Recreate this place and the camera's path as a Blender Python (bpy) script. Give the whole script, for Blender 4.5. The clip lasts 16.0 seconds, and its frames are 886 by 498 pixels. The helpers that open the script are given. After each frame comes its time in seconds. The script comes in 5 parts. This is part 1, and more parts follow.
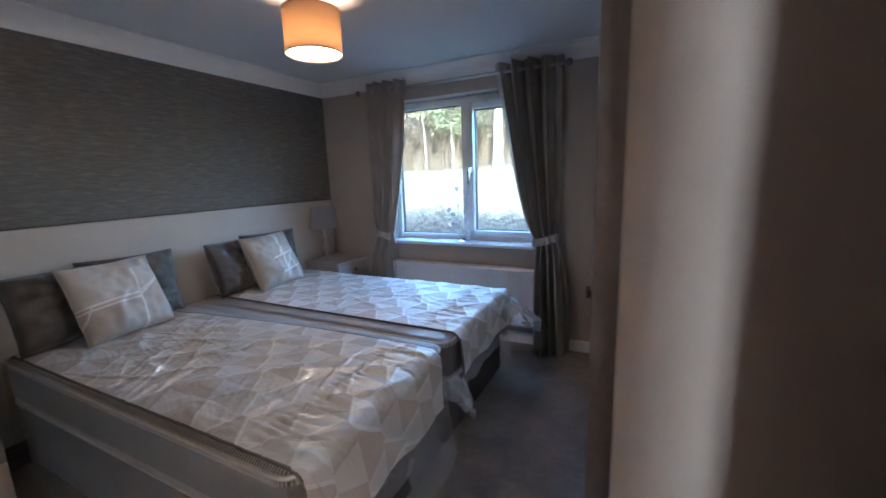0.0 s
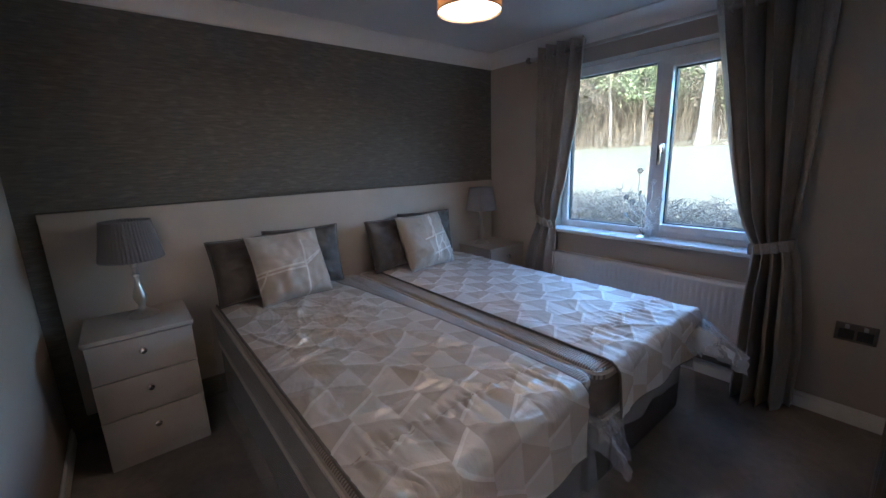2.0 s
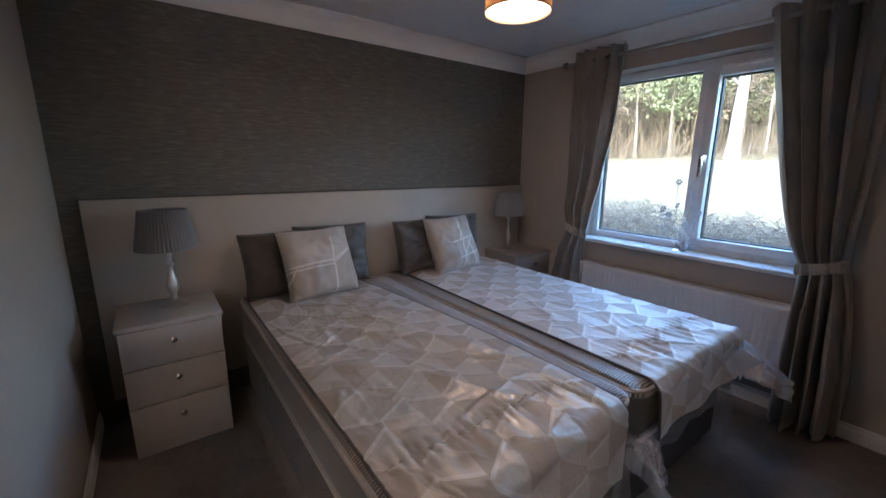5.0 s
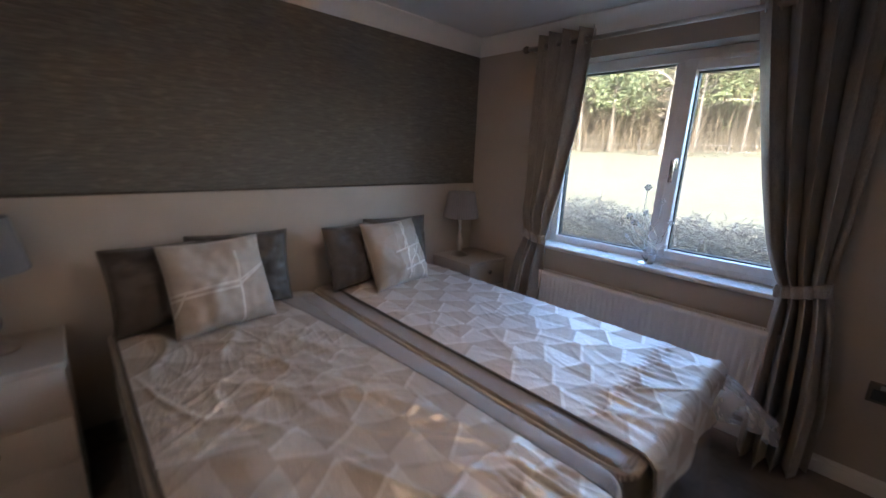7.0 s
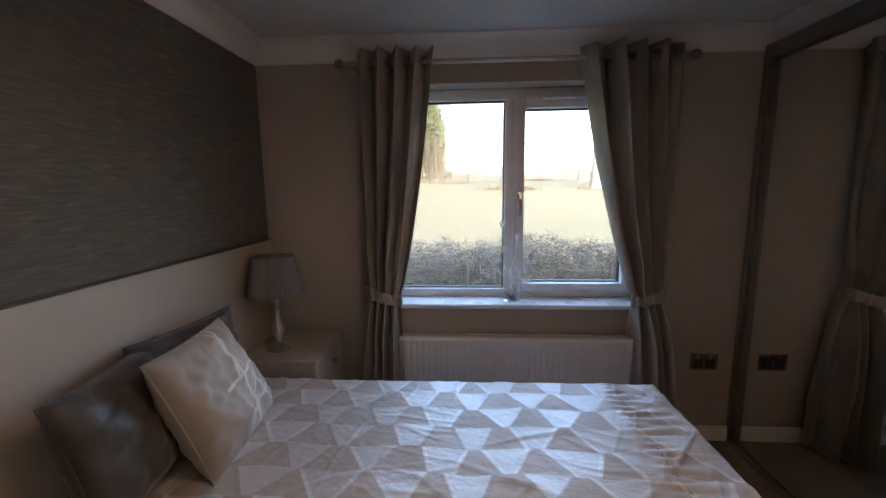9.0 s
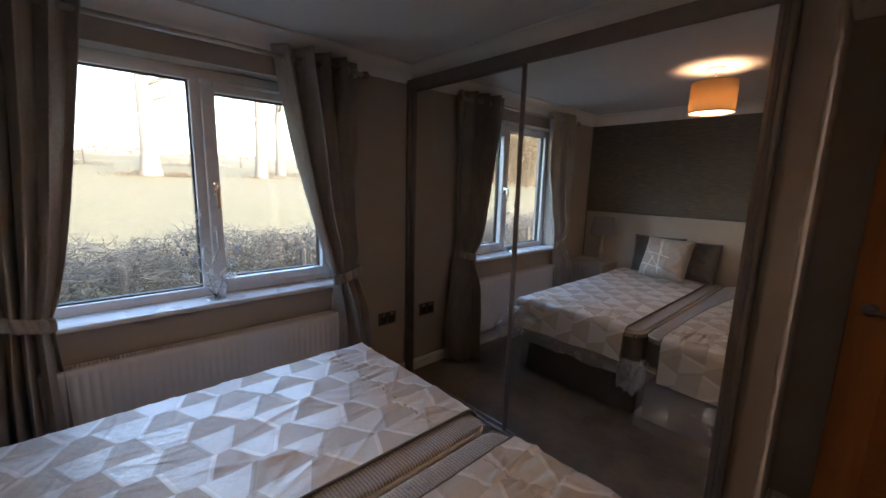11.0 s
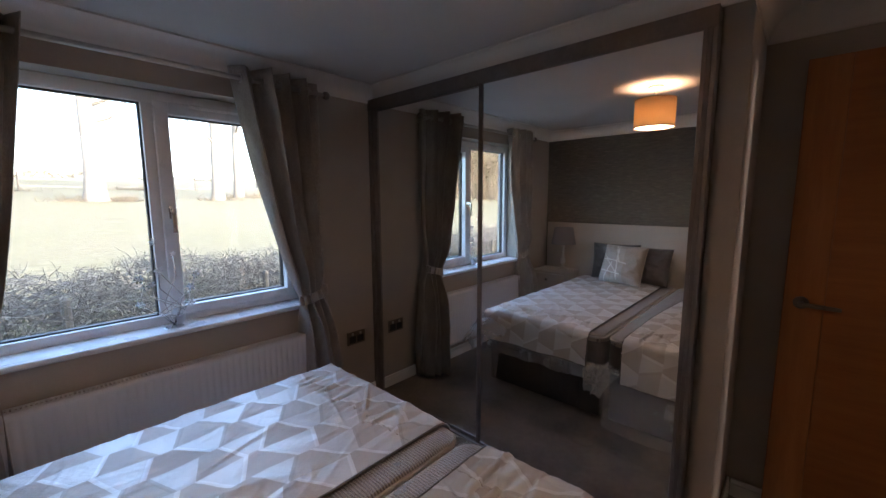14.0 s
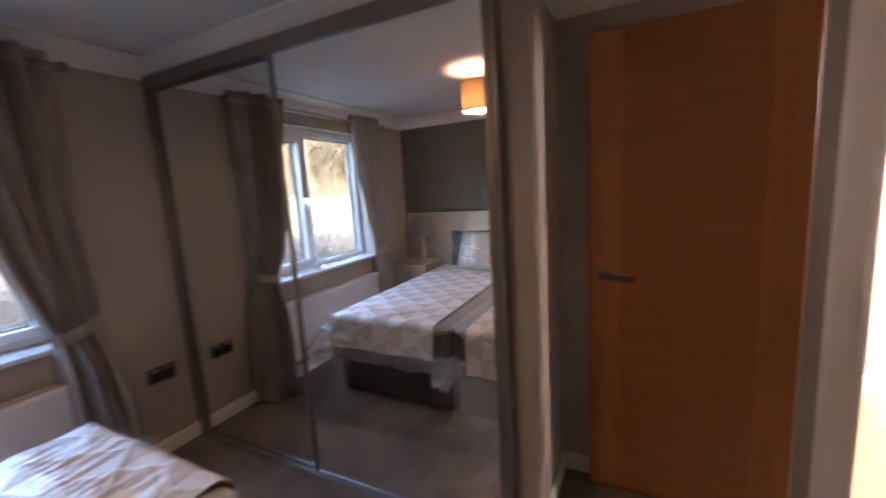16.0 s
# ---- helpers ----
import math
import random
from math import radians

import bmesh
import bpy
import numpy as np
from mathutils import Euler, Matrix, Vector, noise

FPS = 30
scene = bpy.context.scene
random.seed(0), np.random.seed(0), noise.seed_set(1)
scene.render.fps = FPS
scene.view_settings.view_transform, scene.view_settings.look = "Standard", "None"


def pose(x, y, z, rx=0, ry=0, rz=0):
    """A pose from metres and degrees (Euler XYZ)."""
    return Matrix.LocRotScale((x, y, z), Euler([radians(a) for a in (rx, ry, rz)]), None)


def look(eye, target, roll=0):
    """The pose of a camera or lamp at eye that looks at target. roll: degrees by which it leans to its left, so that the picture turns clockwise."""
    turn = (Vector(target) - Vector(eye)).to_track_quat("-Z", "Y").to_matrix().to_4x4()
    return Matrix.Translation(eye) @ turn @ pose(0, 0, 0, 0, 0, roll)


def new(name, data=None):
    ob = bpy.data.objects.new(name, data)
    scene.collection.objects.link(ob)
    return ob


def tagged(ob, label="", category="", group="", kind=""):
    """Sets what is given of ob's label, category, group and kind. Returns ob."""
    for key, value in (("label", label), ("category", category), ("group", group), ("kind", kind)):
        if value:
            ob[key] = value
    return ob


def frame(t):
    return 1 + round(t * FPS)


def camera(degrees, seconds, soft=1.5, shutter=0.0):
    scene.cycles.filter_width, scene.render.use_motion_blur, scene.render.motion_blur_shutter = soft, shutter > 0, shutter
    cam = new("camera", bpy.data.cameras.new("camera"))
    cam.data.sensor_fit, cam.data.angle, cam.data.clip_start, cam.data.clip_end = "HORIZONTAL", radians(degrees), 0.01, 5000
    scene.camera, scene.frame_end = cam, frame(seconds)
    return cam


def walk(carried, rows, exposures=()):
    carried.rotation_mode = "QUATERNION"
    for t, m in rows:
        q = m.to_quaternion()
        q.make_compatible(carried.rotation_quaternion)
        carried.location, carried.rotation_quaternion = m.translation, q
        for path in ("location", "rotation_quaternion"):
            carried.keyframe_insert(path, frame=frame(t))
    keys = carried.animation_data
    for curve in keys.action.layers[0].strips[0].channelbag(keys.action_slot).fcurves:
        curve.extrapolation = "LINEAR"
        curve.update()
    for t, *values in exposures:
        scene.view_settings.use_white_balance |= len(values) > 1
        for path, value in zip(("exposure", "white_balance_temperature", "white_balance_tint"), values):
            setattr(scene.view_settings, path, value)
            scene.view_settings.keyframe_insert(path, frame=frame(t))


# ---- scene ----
cam = camera(96.6, 16.0, 1.5, 0.5)
PATH = [
    (0, (-1.402, 1.164, 1.329), (-2.282, 2.924, 0.968), -2.0),
    (0.5, (-1.476, 1.273, 1.333), (-2.575, 2.899, 0.946), -1.3),
    (1, (-1.513, 1.405, 1.344), (-2.942, 2.749, 0.958), -2.5),
    (1.5, (-1.519, 1.478, 1.345), (-3.065, 2.669, 0.911), -3.5),
    (2, (-1.523, 1.488, 1.336), (-3.044, 2.711, 0.896), -1.8),
    (2.5, (-1.527, 1.47, 1.335), (-3.064, 2.679, 0.912), -1.3),
    (3, (-1.537, 1.469, 1.338), (-3.077, 2.68, 0.933), -0.4),
    (3.5, (-1.536, 1.48, 1.342), (-3.082, 2.683, 0.937), -0.7),
    (4, (-1.564, 1.436, 1.338), (-3.129, 2.614, 0.933), -0.2),
    (6.5, (-1.717, 1.606, 1.323), (-3.242, 2.813, 0.855), 2.4),
    (7, (-1.923, 1.743, 1.379), (-3.32, 3.093, 0.902), 2.4),
    (7.5, (-2.267, 1.828, 1.423), (-3.566, 3.3, 1.039), -1.8),
    (8, (-2.553, 1.932, 1.423), (-3.496, 3.651, 1.029), -0.8),
    (8.5, (-2.782, 1.956, 1.388), (-3.149, 3.897, 1.075), -0.3),
    (9, (-2.998, 1.99, 1.42), (-3.113, 3.964, 1.121), -0.6),
    (9.5, (-3.218, 2.029, 1.445), (-2.873, 3.976, 1.14), 4.2),
    (10, (-3.217, 1.952, 1.432), (-2.176, 3.612, 1.032), 3.2),
    (12.5, (-3.264, 1.868, 1.443), (-1.832, 3.239, 1.182), 0.2),
    (13, (-3.257, 1.864, 1.445), (-1.814, 3.225, 1.19), -0.0),
    (13.5, (-3.248, 1.864, 1.433), (-1.792, 3.213, 1.18), -0.1),
    (14, (-3.252, 1.864, 1.436), (-1.791, 3.205, 1.179), -0.2),
    (14.5, (-3.239, 1.856, 1.436), (-1.769, 3.187, 1.178), -0.4),
    (15, (-3.231, 1.847, 1.44), (-1.736, 3.149, 1.171), -0.5),
    (15.5, (-3.129, 1.795, 1.421), (-1.527, 2.956, 1.133), -1.4),
    (15.7, (-3.025, 1.774, 1.432), (-1.37, 2.855, 1.127), -3.3),
    (16, (-2.838, 1.708, 1.399), (-1.073, 2.6, 1.099), -3.5),
]
EXPOSURES = [(0.0, 4.56, 4700, 5), (0.5, 3.78, 4650, 6), (1.0, 3.70, 4650, 7), (2.0, 4.10, 4900, 8), (4.0, 4.20, 5100, 10), (6.5, 4.18, 5500, 13), (7.5, 3.98, 5800, 14), (8.5, 3.86, 6000, 15), (10.0, 3.74, 6450, 16), (12.5, 3.68, 6100, 17), (14.8, 3.94, 5900, 17), (15.4, 4.06, 5900, 17), (16.0, 4.84, 5950, 22)]
walk(cam, [(t, look(eye, target, roll)) for t, eye, target, roll in PATH], EXPOSURES)

# ---- light ----
world = bpy.data.worlds.new("sky")
scene.world = world
world.use_nodes = True
wn = world.node_tree.nodes
sky = wn.new("ShaderNodeTexSky")
sky.sky_type = "NISHITA"
sky.sun_disc = False
sky.sun_elevation = radians(27)
sky.sun_rotation = radians(160)
sky.air_density, sky.dust_density, sky.ozone_density = 1.2, 3.0, 1.5
wn["Background"].inputs["Strength"].default_value = 0.15
world.node_tree.links.new(sky.outputs[0], wn["Background"].inputs["Color"])

sun_data = bpy.data.lights.new("sun", "SUN")
sun_data.energy, sun_data.angle, sun_data.color = 0.42, radians(12), (1.0, 0.93, 0.82)
sun = new("sun", sun_data)
sun.matrix_world = look((20, -50, 27), (0, 0, 0))


# unseen lamps, added so that light through the doorway reaches the wardrobe end wall
ADDED_HALL_LAMPS = ((-0.75, -1.00), (-0.52, -1.15))


def bulb(name, place, watts, radius, colour=(1.0, 0.56, 0.30)):
    d = bpy.data.lights.new(name, "POINT")
    d.energy, d.shadow_soft_size, d.color = watts, radius, colour
    ob = new(name, d)
    ob.location = place
    return ob


bulb("ceiling_bulb", (-2.812, 2.70, 2.010), 0.37, 0.03, (1.0, 0.53, 0.25))
for hall_x, hall_y in ADDED_HALL_LAMPS:
    bulb("added_hall_bulb", (hall_x, hall_y, 2.02), 21.0, 0.11, (1.0, 0.85, 0.70))

# ---- materials ----
def tree(name):
    m = bpy.data.materials.new(name)
    m.use_nodes = True
    nt = m.node_tree
    return m, nt, nt.nodes["Principled BSDF"], nt.nodes["Material Output"]


def sock(nt, target, value):
    if isinstance(value, bpy.types.NodeSocket):
        nt.links.new(value, target)
    else:
        target.default_value = value


def calc(nt, op, a, b=0.0, c=0.0):
    n = nt.nodes.new("ShaderNodeMath")
    n.operation = op
    for i, v in enumerate((a, b, c)):
        sock(nt, n.inputs[i], v)
    return n.outputs[0]


def mixed(nt, fac, a, b):
    n = nt.nodes.new("ShaderNodeMix")
    n.data_type = "RGBA"
    sock(nt, n.inputs[0], fac)
    for i, v in ((6, a), (7, b)):
        sock(nt, n.inputs[i], v if isinstance(v, bpy.types.NodeSocket) else (*v, 1.0))
    return n.outputs[2]


def coords(nt, stretch=(1, 1, 1), spin=(0, 0, 0)):
    tc = nt.nodes.new("ShaderNodeTexCoord")
    mp = nt.nodes.new("ShaderNodeMapping")
    mp.inputs["Scale"].default_value = stretch
    mp.inputs["Rotation"].default_value = spin
    nt.links.new(tc.outputs["Object"], mp.inputs["Vector"])
    return mp.outputs[0]


def noisy(nt, vec, scale, detail=4.0, rough=0.6):
    n = nt.nodes.new("ShaderNodeTexNoise")
    n.inputs["Scale"].default_value, n.inputs["Detail"].default_value, n.inputs["Roughness"].default_value = scale, detail, rough
    nt.links.new(vec, n.inputs["Vector"])
    return n.outputs["Fac"]


def ramp(nt, fac, lo, hi):
    n = nt.nodes.new("ShaderNodeMapRange")
    n.inputs[1].default_value, n.inputs[2].default_value = lo, hi
    nt.links.new(fac, n.inputs[0])
    return n.outputs[0]


def bumped(nt, bsdf, height, strength, dist=0.002, normal=None):
    n = nt.nodes.new("ShaderNodeBump")
    n.inputs["Strength"].default_value, n.inputs["Distance"].default_value = strength, dist
    nt.links.new(height, n.inputs["Height"])
    if normal is not None:
        nt.links.new(normal, n.inputs["Normal"])
    if bsdf is not None:
        nt.links.new(n.outputs[0], bsdf.inputs["Normal"])
    return n.outputs[0]


def surf(name, a, b, scale=6.0, rough=0.6, metal=0.0, fine=80.0, bump=0.15, dist=0.001, stretch=(1, 1, 1), sheen=0.0, grain=0.35, wander=0.1):
    """Two tones at a large scale, a grain at a small one, and relief from the grain."""
    m, nt, p, _ = tree(name)
    v = coords(nt, stretch)
    big, small = noisy(nt, v, scale), noisy(nt, v, fine, 3.0)
    fac = calc(nt, "ADD", calc(nt, "MULTIPLY", ramp(nt, big, 0.3, 0.7), 1 - grain), calc(nt, "MULTIPLY", ramp(nt, small, 0.3, 0.7), grain))
    nt.links.new(mixed(nt, fac, a, b), p.inputs["Base Color"])
    nt.links.new(calc(nt, "ADD", rough - wander / 2, calc(nt, "MULTIPLY", big, wander)), p.inputs["Roughness"])
    p.inputs["Metallic"].default_value = metal
    if sheen:
        p.inputs["Sheen Weight"].default_value = sheen
    bumped(nt, p, small, bump, dist)
    return m


def wallpaper_material():
    m, nt, p, _ = tree("grasscloth_wallpaper")
    v = coords(nt, (1, 4.5, 60))
    streak = noisy(nt, v, 3.0, 6.0, 0.65)
    v2 = coords(nt, (1, 5.5, 24))
    fleck = ramp(nt, noisy(nt, v2, 2.2, 3.0, 0.5), 0.55, 0.68)
    slub = ramp(nt, noisy(nt, coords(nt, (1, 12, 240)), 1.5, 2.0), 0.35, 0.65)
    base = mixed(nt, ramp(nt, streak, 0.3, 0.72), (0.092, 0.086, 0.074), (0.180, 0.169, 0.145))
    col = mixed(nt, calc(nt, "MULTIPLY", fleck, 0.36), base, (0.26, 0.243, 0.208))
    nt.links.new(col, p.inputs["Base Color"])
    p.inputs["Roughness"].default_value = 0.64
    bumped(nt, p, calc(nt, "ADD", slub, streak), 0.35, 0.0016)
    return m


def carpet_material():
    m, nt, p, _ = tree("carpet")
    v = coords(nt)
    big, mid, fine = noisy(nt, v, 3.0, 5.0), noisy(nt, v, 28.0), noisy(nt, v, 420.0, 2.0)
    f = calc(nt, "ADD", calc(nt, "MULTIPLY", ramp(nt, big, 0.36, 0.64), 0.5), calc(nt, "ADD", calc(nt, "MULTIPLY", ramp(nt, mid, 0.3, 0.7), 0.25), calc(nt, "MULTIPLY", fine, 0.3)))
    nt.links.new(mixed(nt, f, (0.068, 0.052, 0.041), (0.250, 0.202, 0.160)), p.inputs["Base Color"])
    p.inputs["Roughness"].default_value = 0.95
    p.inputs["Sheen Weight"].default_value = 0.25
    bumped(nt, p, calc(nt, "ADD", fine, mid), 0.7, 0.004)
    return m


def spread_material(name, creased, dull, bright, ribbons, rough):
    """Satin jacquard: rows of slanted four-sided patches, by turns glossy silver and dull beige, with ribbons between."""
    m, nt, p, _ = tree(name)
    tc = nt.nodes.new("ShaderNodeUVMap")
    sep = nt.nodes.new("ShaderNodeSeparateXYZ")
    nt.links.new(tc.outputs[0], sep.inputs[0])
    u = calc(nt, "DIVIDE", sep.outputs[0], 0.110)
    v = calc(nt, "DIVIDE", sep.outputs[1], 0.119)
    v = calc(nt, "ADD", v, calc(nt, "MULTIPLY", calc(nt, "PINGPONG", calc(nt, "MULTIPLY", u, 0.53), 1.0), 0.16))
    row = calc(nt, "FLOOR", v)
    fv = calc(nt, "SUBTRACT", v, row)

    def chance(k, seed):
        n = nt.nodes.new("ShaderNodeTexWhiteNoise")
        n.noise_dimensions = "3D"
        c = nt.nodes.new("ShaderNodeCombineXYZ")
        nt.links.new(k, c.inputs[0])
        nt.links.new(row, c.inputs[1])
        c.inputs[2].default_value = seed
        nt.links.new(c.outputs[0], n.inputs["Vector"])
        return n.outputs["Value"]

    k = calc(nt, "ROUND", u)
    parity = calc(nt, "MULTIPLY_ADD", calc(nt, "PINGPONG", calc(nt, "ADD", k, row), 1.0), 2.0, -1.0)
    slant = calc(nt, "MULTIPLY", parity, calc(nt, "MULTIPLY_ADD", chance(k, 3.0), 0.50, 0.28))
    edge = calc(nt, "ADD", k, calc(nt, "MULTIPLY", slant, calc(nt, "SUBTRACT", fv, 0.5)))
    edge = calc(nt, "ADD", edge, calc(nt, "MULTIPLY_ADD", chance(k, 9.0), 0.30, -0.15))
    gap = calc(nt, "SUBTRACT", u, edge)
    cell = calc(nt, "ADD", k, calc(nt, "GREATER_THAN", gap, 0.0))
    tone = calc(nt, "PINGPONG", calc(nt, "ADD", cell, row), 1.0)
    pick = chance(k, 7.0)
    ribbon = calc(nt, "LESS_THAN", calc(nt, "ABSOLUTE", gap), calc(nt, "MULTIPLY", calc(nt, "GREATER_THAN", pick, 0.2), 0.072))
    seam = calc(nt, "LESS_THAN", calc(nt, "ABSOLUTE", calc(nt, "SUBTRACT", calc(nt, "PINGPONG", v, 0.5), 0.0)), 0.022)
    lines = calc(nt, "MAXIMUM", ribbon, seam)
    shade = calc(nt, "ADD", calc(nt, "MULTIPLY", tone, 0.75), calc(nt, "MULTIPLY", chance(cell, 5.0), 0.25))
    col = mixed(nt, shade, dull, bright)
    weave = noisy(nt, coords(nt), 500.0, 2.0)
    col = mixed(nt, calc(nt, "MULTIPLY", seam, 0.22), mixed(nt, calc(nt, "MULTIPLY", ribbon, 0.8), col, mixed(nt, calc(nt, "GREATER_THAN", pick, 0.52), *ribbons)), (0.74, 0.71, 0.67))
    nt.links.new(col, p.inputs["Base Color"])
    nt.links.new(calc(nt, "SUBTRACT", rough, calc(nt, "MULTIPLY", shade, 0.08)), p.inputs["Roughness"])
    nt.links.new(calc(nt, "MULTIPLY_ADD", shade, 0.6, 0.55), p.inputs["Specular IOR Level"])
    nt.links.new(calc(nt, "MULTIPLY_ADD", shade, 0.32, 0.06), p.inputs["Metallic"])
    crease = noisy(nt, coords(nt, (1, 1.8, 1)), 26.0, 4.0)
    nrm = bumped(nt, None, crease, 0.45, 0.008)
    for spin, seed_scale, amount in ((0.6, 5.5, 1.0), (-0.9, 7.0, 0.8), (1.7, 11.0, 0.55)):
        rid = nt.nodes.new("ShaderNodeTexNoise")
        rid.noise_type = "RIDGED_MULTIFRACTAL"
        rid.inputs["Scale"].default_value, rid.inputs["Detail"].default_value, rid.inputs["Distortion"].default_value = seed_scale, 1.5, 0.35
        nt.links.new(coords(nt, (0.45, 1.3, 1), (0, 0, spin)), rid.inputs["Vector"])
        nrm = bumped(nt, None, rid.outputs["Fac"], amount * creased, 0.016, nrm)
    nrm = bumped(nt, None, lines, -0.35, 0.002, nrm)
    bumped(nt, p, weave, 0.12, 0.001, nrm)
    return m


def lined_material(name, ground, line, widths, patches):
    """Cloth with straight woven lines, each (a, b, c, width, la, lb, lc): a*x + b*z = c where la*x + lb*z > lc; patches of duller weave likewise."""
    m, nt, p, _ = tree(name)
    tc = nt.nodes.new("ShaderNodeTexCoord")
    sep = nt.nodes.new("ShaderNodeSeparateXYZ")
    nt.links.new(tc.outputs["Object"], sep.inputs[0])

    def across(a, b, c):
        return calc(nt, "ADD", calc(nt, "MULTIPLY", sep.outputs[0], a), calc(nt, "MULTIPLY_ADD", sep.outputs[2], b, -c))

    total = 0.0
    for a, b, c, w, la, lb, lc in widths:
        one = calc(nt, "LESS_THAN", calc(nt, "ABSOLUTE", across(a, b, c)), w)
        total = calc(nt, "MAXIMUM", total, calc(nt, "MULTIPLY", one, calc(nt, "GREATER_THAN", across(la, lb, lc), 0.0)))
    dull = 0.0
    for a, b, c, la, lb, lc in patches:
        dull = calc(nt, "MAXIMUM", dull, calc(nt, "MULTIPLY", calc(nt, "GREATER_THAN", across(a, b, c), 0.0), calc(nt, "GREATER_THAN", across(la, lb, lc), 0.0)))
    v = coords(nt)
    tone = mixed(nt, noisy(nt, v, 9.0), ground, tuple(x * 0.86 for x in ground))
    tone = mixed(nt, calc(nt, "MULTIPLY", dull, 0.8), tone, tuple(x * y for x, y in zip(ground, (0.80, 0.75, 0.70))))
    nt.links.new(mixed(nt, calc(nt, "MULTIPLY", total, 0.65), tone, line), p.inputs["Base Color"])
    nt.links.new(calc(nt, "MULTIPLY_ADD", dull, 0.14, 0.42), p.inputs["Roughness"])
    p.inputs["Sheen Weight"].default_value = 0.3
    nrm = bumped(nt, None, noisy(nt, v, 13.0), 0.5, 0.012)
    nrm = bumped(nt, None, total, 0.3, 0.002, nrm)
    bumped(nt, p, noisy(nt, v, 350.0, 2.0), 0.25, 0.001, nrm)
    return m


def ribbed_material(name, a, b, pitch, axis):
    m, nt, p, _ = tree(name)
    v = coords(nt)
    w = nt.nodes.new("ShaderNodeTexWave")
    w.bands_direction = axis
    w.inputs["Scale"].default_value = 0.314 / pitch
    w.inputs["Distortion"].default_value, w.inputs["Detail Scale"].default_value = 0.6, 3.0
    nt.links.new(v, w.inputs["Vector"])
    nt.links.new(mixed(nt, ramp(nt, w.outputs["Fac"], 0.15, 0.8), a, b), p.inputs["Base Color"])
    p.inputs["Roughness"].default_value = 0.5
    p.inputs["Sheen Weight"].default_value = 0.3
    bumped(nt, p, w.outputs["Fac"], 0.7, 0.004)
    return m


def wood_material(name, a, b, axis, rough=0.45):
    m, nt, p, _ = tree(name)
    stretch = {"y": (12, 0.9, 12), "z": (12, 12, 0.9), "x": (0.9, 12, 12)}[axis]
    v = coords(nt, stretch)
    grain = noisy(nt, v, 3.0, 6.0, 0.65)
    pore = noisy(nt, coords(nt, tuple(s * 6 for s in stretch)), 4.0, 2.0)
    big = noisy(nt, coords(nt, tuple(s * 0.25 for s in stretch)), 2.0)
    f = calc(nt, "ADD", calc(nt, "MULTIPLY", ramp(nt, grain, 0.3, 0.7), 0.6), calc(nt, "ADD", calc(nt, "MULTIPLY", pore, 0.15), calc(nt, "MULTIPLY", big, 0.25)))
    nt.links.new(mixed(nt, f, a, b), p.inputs["Base Color"])
    p.inputs["Roughness"].default_value = rough
    bumped(nt, p, pore, 0.12, 0.0006)
    return m


def film_material(name, clear, colour, rough):
    """Thin clear plastic film."""
    m, nt, p, out = tree(name)
    p.inputs["Base Color"].default_value = (*colour, 1)
    p.inputs["Specular IOR Level"].default_value = 0.9
    v = coords(nt)
    haze = noisy(nt, v, 7.0, 5.0, 0.65)
    p.inputs["Roughness"].default_value = rough
    bumped(nt, p, noisy(nt, coords(nt, (1, 1, 0.45)), 11.0, 3.0, 0.5), 0.6, 0.02)
    tr = nt.nodes.new("ShaderNodeBsdfTransparent")
    mx = nt.nodes.new("ShaderNodeMixShader")
    nt.links.new(calc(nt, "ADD", calc(nt, "MULTIPLY", ramp(nt, haze, 0.3, 0.7), 0.10), clear - 0.05), mx.inputs[0])
    nt.links.new(tr.outputs[0], mx.inputs[1])
    nt.links.new(p.outputs[0], mx.inputs[2])
    nt.links.new(mx.outputs[0], out.inputs[0])
    return m


def pane_material():
    m, nt, p, out = tree("window_glass")
    gl = nt.nodes.new("ShaderNodeBsdfGlossy")
    gl.inputs["Roughness"].default_value = 0.02
    tr = nt.nodes.new("ShaderNodeBsdfTransparent")
    tr.inputs["Color"].default_value = (0.94, 0.96, 0.95, 1)
    mx = nt.nodes.new("ShaderNodeMixShader")
    mx.inputs[0].default_value = 0.028
    nt.links.new(tr.outputs[0], mx.inputs[1])
    nt.links.new(gl.outputs[0], mx.inputs[2])
    nt.links.new(mx.outputs[0], out.inputs[0])
    return m


def shade_material(name, colour, weight):
    m, nt, p, out = tree(name)
    weave = noisy(nt, coords(nt, (60, 60, 400)), 3.0, 2.0)
    col = mixed(nt, weave, colour, tuple(c * 0.85 for c in colour))
    nt.links.new(col, p.inputs["Base Color"])
    p.inputs["Roughness"].default_value = 0.8
    bumped(nt, p, weave, 0.2, 0.0006)
    tl = nt.nodes.new("ShaderNodeBsdfTranslucent")
    nt.links.new(col, tl.inputs["Color"])
    mx = nt.nodes.new("ShaderNodeMixShader")
    mx.inputs[0].default_value = weight
    nt.links.new(p.outputs[0], mx.inputs[1])
    nt.links.new(tl.outputs[0], mx.inputs[2])
    nt.links.new(mx.outputs[0], out.inputs[0])
    return m


def glow_material(name, colour, strength):
    m, nt, p, _ = tree(name)
    p.inputs["Base Color"].default_value = (0.9, 0.88, 0.82, 1)
    p.inputs["Emission Color"].default_value = (*colour, 1)
    p.inputs["Emission Strength"].default_value = strength
    return m


def leafy_material(name, a, b, rough=0.7):
    m, nt, p, _ = tree(name)
    g = nt.nodes.new("ShaderNodeNewGeometry")
    nt.links.new(mixed(nt, g.outputs["Random Per Island"], a, b), p.inputs["Base Color"])
    p.inputs["Roughness"].default_value = rough
    return m


